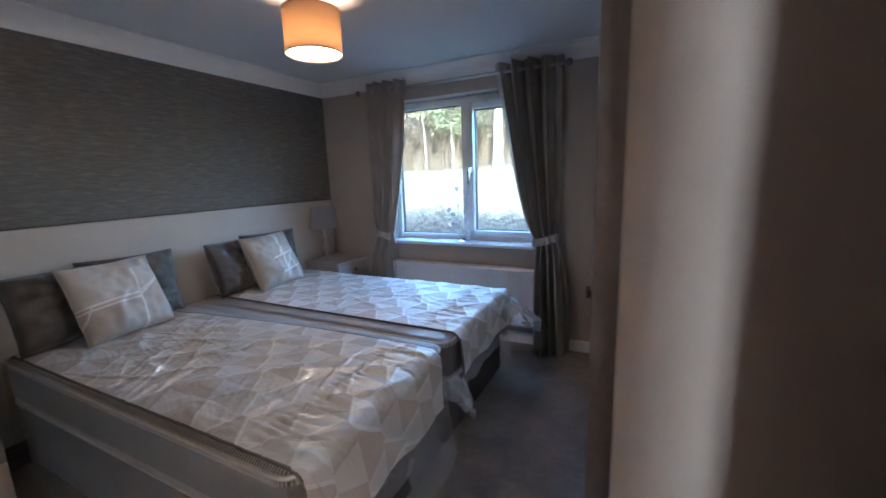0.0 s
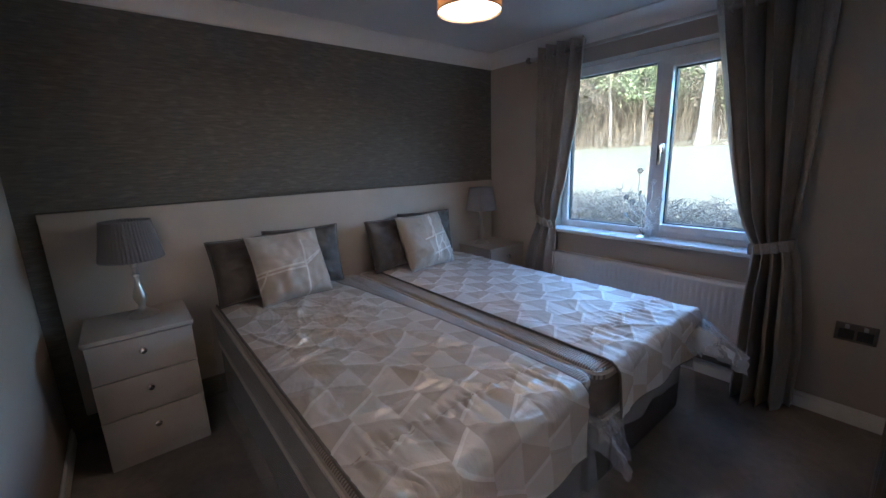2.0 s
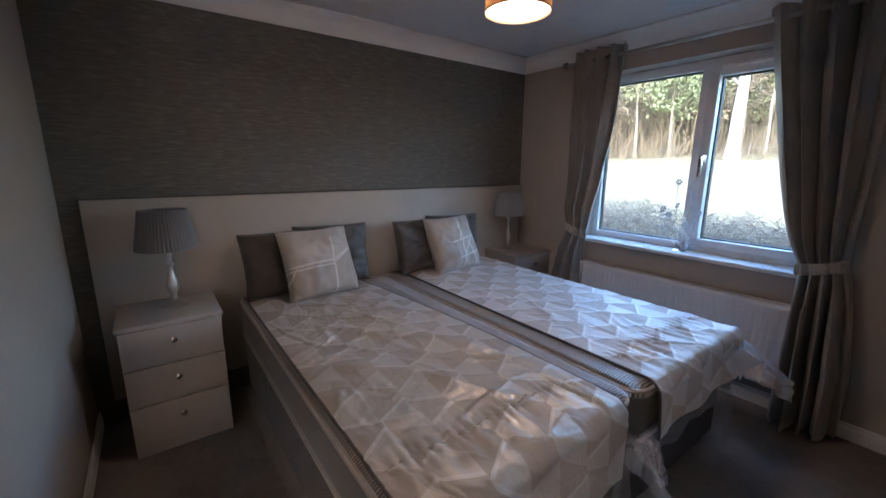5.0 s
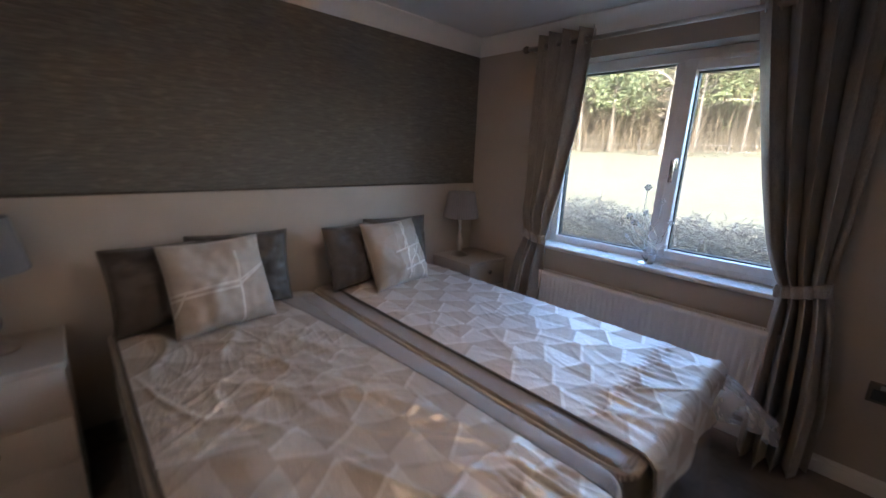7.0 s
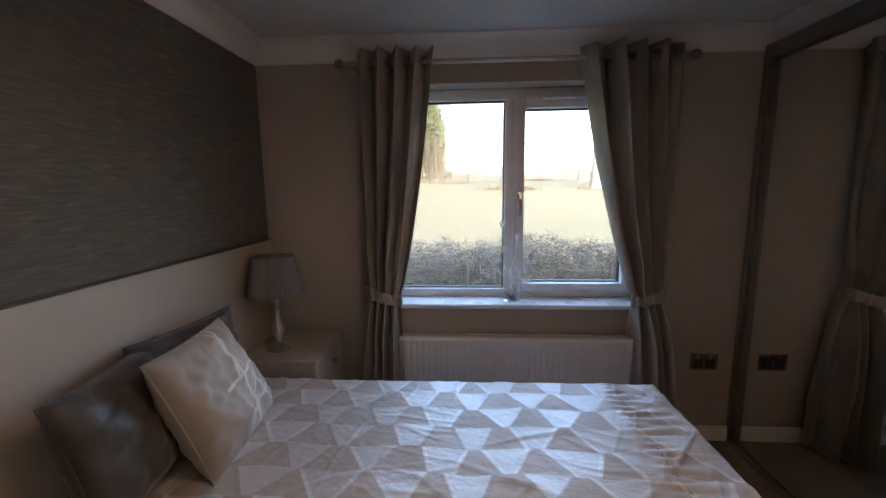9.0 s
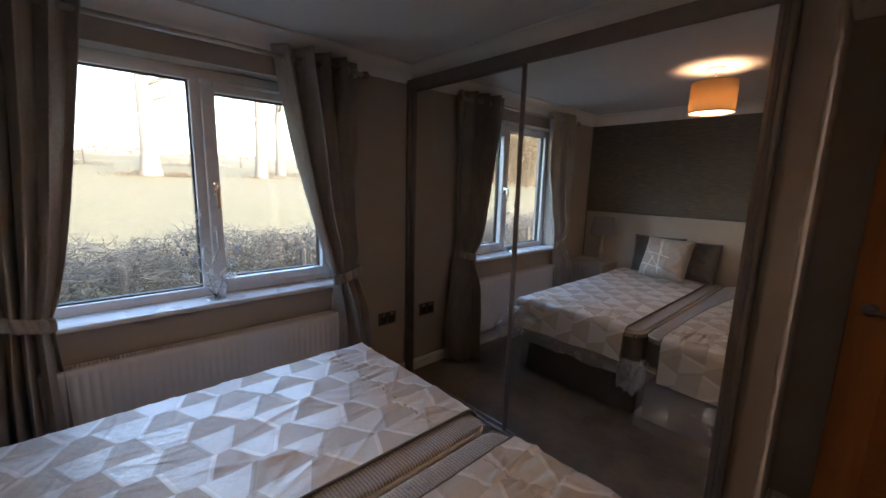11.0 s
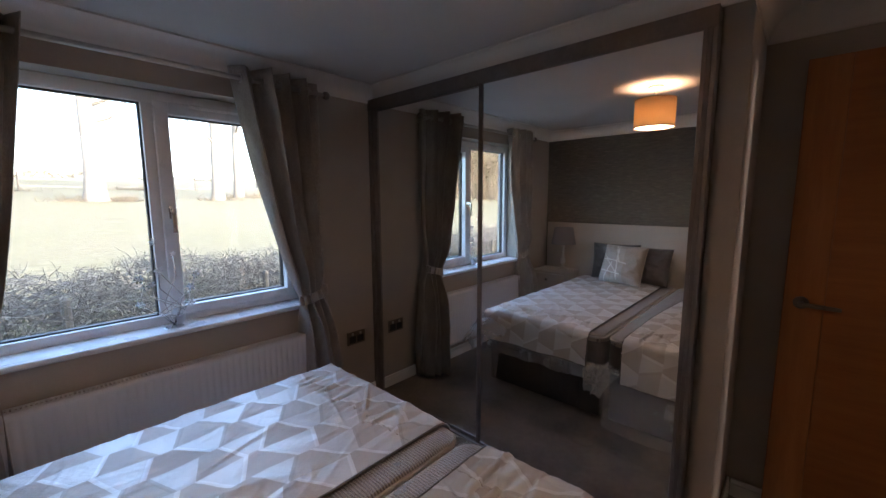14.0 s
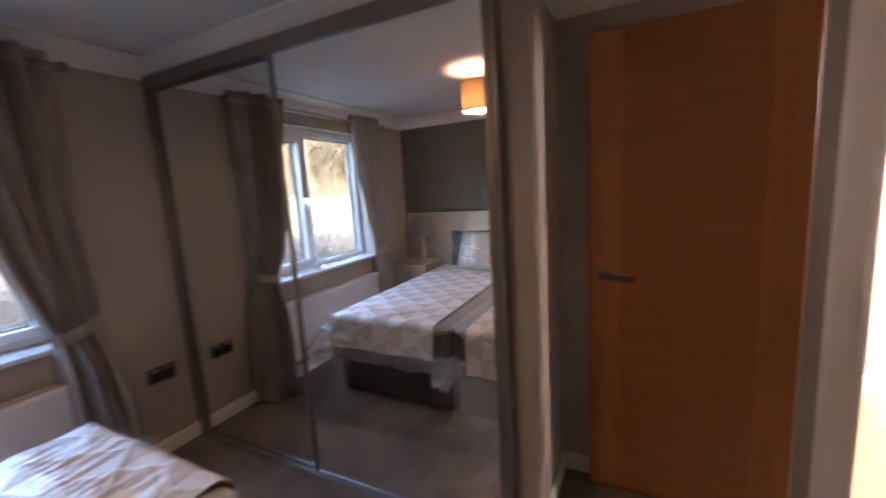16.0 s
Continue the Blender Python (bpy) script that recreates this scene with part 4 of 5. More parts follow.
for h in (-0.280, -0.090):
    part("shade_ring", tube(bmesh.new(), [(0.1295 * math.cos(2 * math.pi * k / 64), 0.1295 * math.sin(2 * math.pi * k / 64), h) for k in range(65)], 0.0028, 6, False), M_DRUM, lamp, "", "all")
part("diffuser", lathe(bmesh.new(), [(0.002, -0.2735), (0.124, -0.2735), (0.124, -0.271), (0.002, -0.271)], n=64), M_DIFFUSER, lamp, "glowing opal diffuser disc")
carrier = bmesh.new()
for k in range(3):
    a = 2 * math.pi * k / 3
    tube(carrier, [(0.018 * math.cos(a), 0.018 * math.sin(a), -0.098), (0.128 * math.cos(a), 0.128 * math.sin(a), -0.098)], 0.0016, 5)
part("shade_carrier", carrier, M_STEEL, lamp)

# ---- curtains on their pole ----
POLE_Y, POLE_Z = 4.108, 2.062
pole = thing("curtain_pole", (-3.66, POLE_Y, POLE_Z), "brushed steel curtain pole with round finials over the window", "curtain pole")
part("rod", tube(bmesh.new(), [(0.02, 0, 0), (1.78, 0, 0)], 0.0125, 16), M_STEEL, pole, "", "all")
for x in (0.012, 1.788):
    ball = lathe(bmesh.new(), [(0.0005, -0.024), (0.013, -0.021), (0.021, -0.012), (0.024, 0.0), (0.021, 0.012), (0.013, 0.021), (0.0005, 0.024)], n=20)
    ball.transform(pose(x, 0, 0, 0, 90, 0))
    lathe(ball, [(0.015, -0.004), (0.017, 0.0), (0.015, 0.004)], (x, 0, 0.0), 12)
    part("finial", ball, M_DARKMETAL, pole, "round metal finial", "all")
for x in (0.075, 1.725):
    br = tube(bmesh.new(), [(x, 0.0, -0.017), (x, 0.03, -0.018), (x, WIN - POLE_Y, -0.018)], 0.006, 8)
    plate = lathe(bmesh.new(), [(0.022, 0.0), (0.022, 0.004), (0.016, 0.006)], n=18)
    plate.transform(pose(x, WIN - POLE_Y, -0.018, 90, 0, 0))
    me = bpy.data.meshes.new("tmp")
    plate.to_mesh(me)
    br.from_mesh(me)
    plate.free()
    part("bracket", br, M_STEEL, pole, "", True)


def curtain(name, top, tie, low, outer, label, seed):
    """An eyelet curtain held in by a tieback. Each of top, tie and low is (x0, x1)."""
    t = thing("curtain", ((top[0] + top[1]) / 2, POLE_Y, 0.0), label, "curtain", "pair of curtains")
    cx, TIE, HEAD = (top[0] + top[1]) / 2, 0.835, 2.125
    waves = 4.5

    def width(z):
        if z > TIE:
            f = (z - TIE) / (HEAD - TIE)
            g = f ** 0.72
            i = tie[0 if outer == "l" else 1]
            o = top[0 if outer == "l" else 1]
            outside = o + (i - o) * (1 - f) ** 2.2
            ii = tie[1 if outer == "l" else 0]
            oo = top[1 if outer == "l" else 0]
            inside = ii + (oo - ii) * g
            return (outside, inside) if outer == "l" else (inside, outside)
        f = min(1.0, (TIE - z) / 0.55) ** 0.6
        return (tie[0] + (low[0] - tie[0]) * f, tie[1] + (low[1] - tie[1]) * f)

    def place(a, b):
        z = FLOOR + 0.012 + (HEAD - FLOOR - 0.012) * b
        x0, x1 = width(z)
        near_tie = math.exp(-((z - TIE) / 0.13) ** 2)
        amp = (0.068 * (1 - 0.62 * near_tie) if z > TIE else 0.082 - 0.062 * near_tie) * (1 + 0.75 * noise.noise(Vector((a * 5.5, z * 0.35, seed + 7))))
        ph = a * waves * 2 * math.pi + seed
        wob = 0.9 * noise.noise(Vector((a * 3, z * 1.2, seed))) * min(1, (HEAD - z) / 0.5)
        y = amp * math.sin(ph + wob * 2.0) + 0.018 * noise.noise(Vector((a * 11, z * 1.1, seed + 4))) + 0.006 * noise.noise(Vector((a * 22, z * 5.0, seed)))
        if z < TIE:
            y -= 0.060 * min(1, (TIE - z) / 0.45)
        x = x0 + (x1 - x0) * (a + 0.022 * math.sin(2 * ph) * (1 - near_tie)) + 0.006 * wob
        edge = max(0.0, 1 - (a if outer == "l" else 1 - a) / 0.13)
        y = y * (1 - 0.8 * edge) + 0.068 * edge * edge * (3 - 2 * edge)
        bulge = 0.02 * math.exp(-((z - TIE - 0.16) / 0.12) ** 2)
        return (x - cx, y - bulge, z)

    part("cloth", sheet(bmesh.new(), 132, 64, place), M_CURTAIN, t, "", "all", 0.003)
    # tieback band, a little pouched
    mid = (tie[0] + tie[1]) / 2 - cx
    half = (tie[1] - tie[0]) / 2 * 0.93

    def band(a, b):
        ang = 2 * math.pi * a
        c, s = math.cos(ang), math.sin(ang)
        out = 1 + 0.05 * math.sin(math.pi * b) + 0.12 * math.sin(ang * 11 + seed + 2 * b) + 0.06 * math.sin(ang * 19 + 3 * b)
        tip = 0.024 * (c if outer == "l" else -c)
        return (mid + half * c * out, -0.006 + 0.038 * s * out, TIE - 0.030 + 0.060 * b - tip)

    part("tieback", sheet(bmesh.new(), 120, 6, band), M_CURTAIN, t, "matching fabric tieback", "all", 0.006)
    for k in range(10):
        a = (k * math.pi - seed) / (waves * 2 * math.pi)
        if 0.03 < a < 0.97:
            p = place(a, (POLE_Z - FLOOR - 0.012) / (HEAD - FLOOR - 0.012))
            ring = bmesh.new()
            tube(ring, [(p[0] + 0.004 * math.sin(k), 0.021 * math.cos(2 * math.pi * j / 20), POLE_Z + 0.021 * math.sin(2 * math.pi * j / 20)) for j in range(21)], 0.0045, 6, False)
            part("eyelet", ring, M_STEEL, t, "metal eyelet ring", "all")
    return t


curtain("curtain", (-3.585, -3.165), (-3.545, -3.365), (-3.59, -3.345), "l", "taupe eyelet curtain tied back beside the window", 0.6)
curtain("curtain", (-2.405, -1.905), (-2.100, -1.925), (-2.10, -1.83), "r", "taupe eyelet curtain tied back by the wardrobe", 2.1)

# ---- radiator under the window ----
rx0, rx1, rz0, rz1 = -3.43, -2.02, 0.13, 0.600
rad = thing("radiator", (rx0, WIN, rz0), "white enamelled panel radiator fixed below the sill", "radiator")
RW, RH = rx1 - rx0, rz1 - rz0
flutes = 42


def fluted(a, b):
    x = a * RW
    ph = (a * flutes) % 1.0
    inset = 0.0026 if 0.30 < ph < 0.70 and 0.03 < a < 0.97 and 0.07 < b < 0.93 else 0.0
    return (x, -0.098 + inset, b * RH)


cuts = sorted({0.0, 1.0} | {(i + f) / flutes for i in range(flutes) for f in (0.26, 0.34, 0.66, 0.74)})
rows = [0.0, 0.05, 0.08, 0.92, 0.95, 1.0]
bm = sheet(bmesh.new(), len(cuts) - 1, len(rows) - 1, lambda a, b: fluted(cuts[round(a * (len(cuts) - 1))], rows[round(b * (len(rows) - 1))]))
part("front_panel", bm, M_RAD, rad, "", True, 0.002)
part("back_panel", box(bmesh.new(), 0.005, RW - 0.005, -0.045, -0.032, 0.01, RH - 0.01, 0.003, 1), M_RAD, rad)
for x in (0.0, RW - 0.012):
    part("side_panel", box(bmesh.new(), x, x + 0.012, -0.0965, -0.030, 0.0, RH, 0.003, 2), M_RAD, rad, "", True)
grille = bmesh.new()
for k in range(94):
    x = 0.014 + k * (RW - 0.028) / 94
    box(grille, x, x + 0.007, -0.088, -0.040, RH - 0.006, RH + 0.001)
box(grille, 0.0, RW, -0.0975, -0.087, RH - 0.005, RH + 0.003, 0.002, 1)
box(grille, 0.0, RW, -0.041, -0.031, RH - 0.005, RH + 0.003, 0.002, 1)
tagged(part("top_grille", grille, M_RAD, rad, "slotted top grille"), kind="stuff")
for x in (0.15, RW - 0.15):
    part("wall_bracket", box(bmesh.new(), x, x + 0.03, -0.032, 0.0, 0.08, RH - 0.05), M_RAD, rad)
for x in (-0.02, RW + 0.02):
    part("valve", lathe(lathe(bmesh.new(), [(0.008, FLOOR - 0.130), (0.008, 0.03)], (x, -0.05, 0), 12), [(0.014, 0.03), (0.017, 0.04), (0.017, 0.085), (0.012, 0.095)], (x, -0.05, 0), 14), M_CHROME, rad, "", True)
    part("tail", tube(bmesh.new(), [(x, -0.05, 0.035), (0.005 if x < 0 else RW - 0.005, -0.05, 0.035)], 0.008, 10), M_CHROME, rad, "", "all")

# ---- power socket ----
soc = thing("power_socket", (-1.728, WIN, 0.392), "double power socket with dark brushed metal plate", "power socket")
part("plate", box(bmesh.new(), 0.0, 0.150, -0.008, 0.0, 0.0, 0.094, 0.003, 2), M_PLATE, soc, "dark brushed plate", True)
for k in range(2):
    x = 0.014 + k * 0.066
    ins = part("outlet", box(bmesh.new(), x, x + 0.056, -0.0095, -0.0075, 0.012, 0.062, 0.001, 1), M_SOCKET, soc, "black plastic outlet")
    part("switch", box(bmesh.new(), x + 0.020, x + 0.036, -0.0125, -0.0075, 0.066, 0.086, 0.0015, 1), M_STEEL, soc, "small metal rocker switch")
    for dx, dz in ((0.028, 0.043), (0.015, 0.022), (0.041, 0.022)):
        part("pin_hole", box(bmesh.new(), x + dx - 0.003, x + dx + 0.003, -0.0100, -0.0093, dz - 0.004 + 0.008, dz + 0.004 + 0.008), M_GASKET, ins)

# ---- sliding mirror wardrobe ----
ward = thing("sliding_wardrobe", (WARD, SIDE, 0.0), "built-in wardrobe with two sliding mirror doors in bronze frame", "wardrobe")
WL = WIN - SIDE
XL, XR = -0.014, -0.034
part("top_track", box(box(bmesh.new(), -0.042, 0.03, 0.0, WL - 0.001, 2.050, 2.110, 0.003, 1), -0.046, -0.041, 0.0, WL - 0.001, 2.040, 2.112, 0.002, 1), M_DARKMETAL, ward, "bronze top track")
part("bottom_track", box(box(bmesh.new(), -0.045, 0.03, 0.0, WL - 0.001, FLOOR, FLOOR + 0.010, 0.002, 1), -0.022, -0.018, 0.0, WL - 0.001, FLOOR + 0.010, FLOOR + 0.018), M_DARKMETAL, ward, "bronze floor track")
part("side_jamb", box(bmesh.new(), -0.044, 0.03, WL - 0.030, WL - 0.001, FLOOR, 2.048, 0.003, 1), M_DARKMETAL, ward)
part("side_jamb", box(bmesh.new(), -0.044, 0.03, 0.0, 0.016, FLOOR, 2.048, 0.003, 1), M_DARKMETAL, ward)


def mirror_door(x, y0, y1, side_a, side_b):
    d = part("mirror", box(bmesh.new(), x, x + 0.005, y0 + 0.004, y1 - 0.004, FLOOR + 0.022, 2.046), M_MIRROR, ward, "large plain mirror")
    for a, b in ((y0, y0 + side_a), (y1 - side_b, y1)):
        part("stile", box(box(bmesh.new(), x - 0.008, x + 0.012, a, b, FLOOR + 0.014, 2.048, 0.004, 2), x - 0.012, x - 0.006, a + b - a - 0.010 if b - a < 0.03 else a + 0.014, b, FLOOR + 0.014, 2.048, 0.002, 1), M_DARKMETAL, d, "bronze upright frame", True)
    for a, b in ((FLOOR + 0.012, FLOOR + 0.030), (2.036, 2.049)):
        part("rail", box(bmesh.new(), x - 0.006, x + 0.010, y0 + side_a, y1 - side_b, a, b, 0.002, 1), M_DARKMETAL, d)
    part("backing", box(bmesh.new(), x + 0.006, x + 0.010, y0 + 0.01, y1 - 0.01, FLOOR + 0.03, 2.04), M_SOCKET, d)


mirror_door(XL, 3.185 - SIDE, WL - 0.030, 0.022, 0.045)
mirror_door(XR, 0.016, 3.212 - SIDE, 0.030, 0.022)
setting("wardrobe_back", cube(DOORW - 0.05, DOORW - 0.04, SIDE, WIN, FLOOR, CEIL), M_PAINT, "plain back inside the wardrobe", "wall")

# ---- open oak door ----
door = thing("door", (-1.030, 1.174, 0.0), "flush oak veneer door standing open against the wall", "door")
DW, DH = 0.733, 1.98
part("leaf", box(bmesh.new(), 0.0, 0.038, 0.128, DW - 0.130, -0.026, DH), M_OAK_H, door, "oak veneer with grain running across")
part("stile", box(bmesh.new(), -0.0006, 0.0386, DW - 0.1295, DW, -0.026, DH, 0.002, 1), M_OAK_V, door, "lighter upright oak edge band")
part("stile", box(bmesh.new(), -0.0006, 0.0386, 0.0, 0.1275, -0.026, DH, 0.002, 1), M_OAK_V, door, "upright oak edge band")
hy, hz = DW - 0.058, 0.992
rose = lathe(bmesh.new(), [(0.026, 0.0), (0.026, 0.006), (0.022, 0.009), (0.010, 0.010), (0.010, 0.045)], n=26)
rose.transform(pose(0.0, hy, hz, 0, -90, 0))
hand_part = part("handle", rose, M_PLATE, door, "brushed steel lever handle", True)
part("lever", tube(bmesh.new(), [(-0.042, hy + 0.008, hz), (-0.046, hy - 0.012, hz), (-0.047, hy - 0.05, hz - 0.001), (-0.045, hy - 0.12, hz - 0.004)], [0.009, 0.0095, 0.009, 0.008], 10), M_PLATE, hand_part, "", "all")
for z in (0.22, 0.99, 1.76):
    hinge = part("hinge", box(bmesh.new(), 0.006, 0.030, -0.0035, 0.0, z, z + 0.10), M_STEEL, door, "steel butt hinge")
    part("knuckle", lathe(bmesh.new(), [(0.006, z), (0.006, z + 0.10)], (0.036, -0.006, 0), 10), M_STEEL, hinge, "", True)
part("edge_strip", box(bmesh.new(), 0.002, 0.036, -0.0022, 0.0, -0.024, DH - 0.002), M_TRIM, door, "pale door edge")

# ---- wire flower ornament on the sill ----
orn = thing("flower_ornament", (-2.735, 4.235, 0.776), "silver wire flower ornament with clear acrylic blossoms", "ornament")
part("base", lathe(bmesh.new(), [(0.045, 0.0), (0.045, 0.004), (0.030, 0.009), (0.008, 0.014)], n=24), M_CHROME, orn, "", True)
part("cup", lathe(bmesh.new(), [(0.010, 0.012), (0.018, 0.022), (0.021, 0.040), (0.020, 0.058), (0.018, 0.058), (0.019, 0.040), (0.016, 0.024), (0.009, 0.015)], (0.03, 0.0, 0.0), 18), M_CRYSTAL, orn, "clear glass tealight cup", True)
ro = random.Random(5)
for k, (dx, dz, bend) in enumerate(((-0.055, 0.45, 0.05), (0.025, 0.375, -0.03), (0.105, 0.265, -0.05), (-0.13, 0.14, 0.03), (-0.13, 0.27, 0.06), (0.085, 0.115, 0.02), (-0.085, 0.235, 0.05), (0.085, 0.205, -0.05), (-0.045, 0.30, 0.04), (0.04, 0.06, 0.03))):
    dy = ro.uniform(-0.035, 0.03)
    pts = [(0, 0, 0.012), (bend, dy * 0.4, dz * 0.35), (dx * 0.5 - bend * 0.6, dy * 0.7, dz * 0.7), (dx, dy, dz)]
    stem = part("stem", tube(bmesh.new(), pts, 0.0021, 6), M_CHROME, orn, "", "all")
    fl = bmesh.new()
    for j in range(6):
        a = 2 * math.pi * j / 6
        pet = bmesh.ops.create_icosphere(fl, subdivisions=1, radius=1.0, matrix=Matrix.Translation((0.014 * math.cos(a), 0.0, 0.014 * math.sin(a))) @ Matrix.Rotation(-a, 4, "Y") @ Matrix.Diagonal((0.010, 0.0035, 0.0062, 1)))
    bmesh.ops.create_icosphere(fl, subdivisions=1, radius=0.004)
    fl.transform(pose(dx, dy, dz, ro.uniform(-30, 30), 0, ro.uniform(-40, 40)))
    part("blossom", fl, M_CRYSTAL, stem, "clear six petalled acrylic blossom", "all")

# ---- hall lamps: unseen fittings added at the two hall bulbs ----
for x, y in ADDED_HALL_LAMPS:
    hl = thing("unseen_hall_lamp", (x, y, CEIL), "unseen hall fitting with chrome rose, added to light the wardrobe end wall", "ceiling lamp", "hall lamps")
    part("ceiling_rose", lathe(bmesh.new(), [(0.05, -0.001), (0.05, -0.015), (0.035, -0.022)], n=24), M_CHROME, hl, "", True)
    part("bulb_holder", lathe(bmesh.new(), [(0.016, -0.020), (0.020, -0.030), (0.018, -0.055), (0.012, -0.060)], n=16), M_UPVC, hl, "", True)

# ---- outside ----
def rise(x, y):
    """Height of the field: level by the house, then a long slope up to a far crest."""
    base = -0.42
    if y > 6:
        base += 0.078 * (min(y, 58) - 6)
    if y > 58:
        base += 0.034 * (min(y, 320) - 58)
    return base + 0.10 * math.sin(x * 0.13 + 1.0) * math.sin(y * 0.17) * min(1, max(0, (y - 7) / 15))


ys = [-2500, -300, -60, -10, 2, 5, 6, 7, 8, 10, 12, 14, 17, 20, 23, 26, 30, 34, 38, 42, 47, 52, 58, 66, 80, 110, 160, 230, 320, 600, 1200, 2600]
xs = [-2500, -600, -200, -120, -80, -60, -48, -40, -34, -28, -23, -18, -14, -10, -7, -4, -1, 2, 5, 8, 12, 16, 21, 27, 34, 45, 60, 90, 150, 300, 800, 2500]
bm = sheet(bmesh.new(), len(xs) - 1, len(ys) - 1, lambda a, b: (xs[round(a * (len(xs) - 1))], ys[round(b * (len(ys) - 1))], rise(xs[round(a * (len(xs) - 1))], ys[round(b * (len(ys) - 1))])))
setting("ground", bm, M_GRASS, "sunlit pale winter grass field sloping up", "ground", "all")

rnd = random.Random(11)


def twig(verts, faces, p, d, length, r, bends=2):
    """A thin three-sided bent stick, added to plain lists."""
    prev = None
    d = Vector(d).normalized()
    p = Vector(p)
    for k in range(bends + 1):
        side = d.orthogonal().normalized()
        up = d.cross(side)
        q = r * (1 - 0.75 * k / bends)
        ring = []
        for a in (0, 2.1, 4.2):
            verts.append(p + q * (side * math.cos(a) + up * math.sin(a)))
            ring.append(len(verts) - 1)
        if prev:
            for i in range(3):
                faces.append((prev[i], prev[(i + 1) % 3], ring[(i + 1) % 3], ring[i]))
        prev = ring
        p = p + d * (length / bends)
        d = (d + Vector((rnd.uniform(-0.5, 0.5), rnd.uniform(-0.5, 0.5), rnd.uniform(-0.4, 0.4)))).normalized()
    return p


def leaf(verts, faces, p, size):
    a = Vector((rnd.gauss(0, 1), rnd.gauss(0, 1), rnd.gauss(0, 1))).normalized()
    b = a.orthogonal().normalized() * size
    a = a * size
    i = len(verts)
    verts.extend((p - a, p + b * 0.5, p + a, p - b * 0.5))
    faces.append((i, i + 1, i + 2, i + 3))


def stuff(name, verts, faces, material, label, category):
    me = bpy.data.meshes.new(name)
    me.from_pydata([tuple(v) for v in verts], [], faces)
    me.materials.append(material)
    return tagged(new(name, me), label, category, kind="stuff")


V, F, LV, LF = [], [], [], []
for _ in range(26000):
    x, y = rnd.uniform(-8.5, 3.2), 7.25 + rnd.gauss(0, 0.28)
    top = 0.715 + 0.05 * math.sin(x * 2.3) + 0.035 * math.sin(x * 5.1) + 0.03 * math.sin(x * 13.0)
    z = -0.38 + rnd.random() ** 0.75 * (top + 0.38)
    up = 0.35 if z < top - 0.25 else 0.05
    tip = twig(V, F, (x, y, z), (rnd.gauss(0, 0.9), rnd.gauss(0, 0.5), rnd.gauss(up, 0.45)), rnd.uniform(0.12, 0.46) if z < top - 0.2 else rnd.uniform(0.08, 0.22), rnd.uniform(0.0022, 0.006), 3)
    if rnd.random() < 0.30 and tip.z < 0.42 + 0.05 * math.sin(x * 2.3):
        for _k in range(2):
            leaf(LV, LF, tip + Vector((rnd.gauss(0, 0.04), rnd.gauss(0, 0.04), rnd.gauss(0, 0.04))), rnd.uniform(0.012, 0.024))
for _ in range(260):
    x = rnd.uniform(-8.5, 3.2)
    twig(V, F, (x, 7.2 + rnd.gauss(0, 0.12), -0.42), (rnd.gauss(0, 0.25), rnd.gauss(0, 0.15), 1), rnd.uniform(0.6, 1.05), rnd.uniform(0.008, 0.018), 4)
stuff("hedge", V, F, M_TWIG, "bare brown tangled winter hedge along the garden", "hedge")
stuff("hedge_leaves", LV, LF, M_HEDGELEAF, "sparse small green leaves among the hedge twigs", "leaves")

# wire fence before the hedge
for name, y, x0, x1, step in (("garden_fence", 6.72, -8.4, 2.4, 1.8), ("field_fence", 37.5, -38.0, 44.0, 3.2)):
    g = rise(x0, y)
    fence = thing(name, (x0, y, 0), "weathered timber posts with thin stretched wire", "fence")
    count = int((x1 - x0) / step) + 1
    for i in range(count):
        z = rise(x0 + i * step, y)
        h = 0.92 if y < 10 else 1.15
        rad = 0.036 if y < 10 else 0.05
        part("post", lathe(bmesh.new(), [(rad, z - 0.1), (rad, z + h - 0.03), (rad * 0.5, z + h)], (i * step, rnd.uniform(-0.02, 0.02), 0), 9), M_POST, fence)
    for k in range(4 if y < 10 else 2):
        part("wire", tube(bmesh.new(), [(i * step, 0.05, rise(x0 + i * step, y) + 0.2 + k * (0.2 if y < 10 else 0.45)) for i in range(count)], 0.002 if y < 10 else 0.010, 4), M_WIRE, fence)


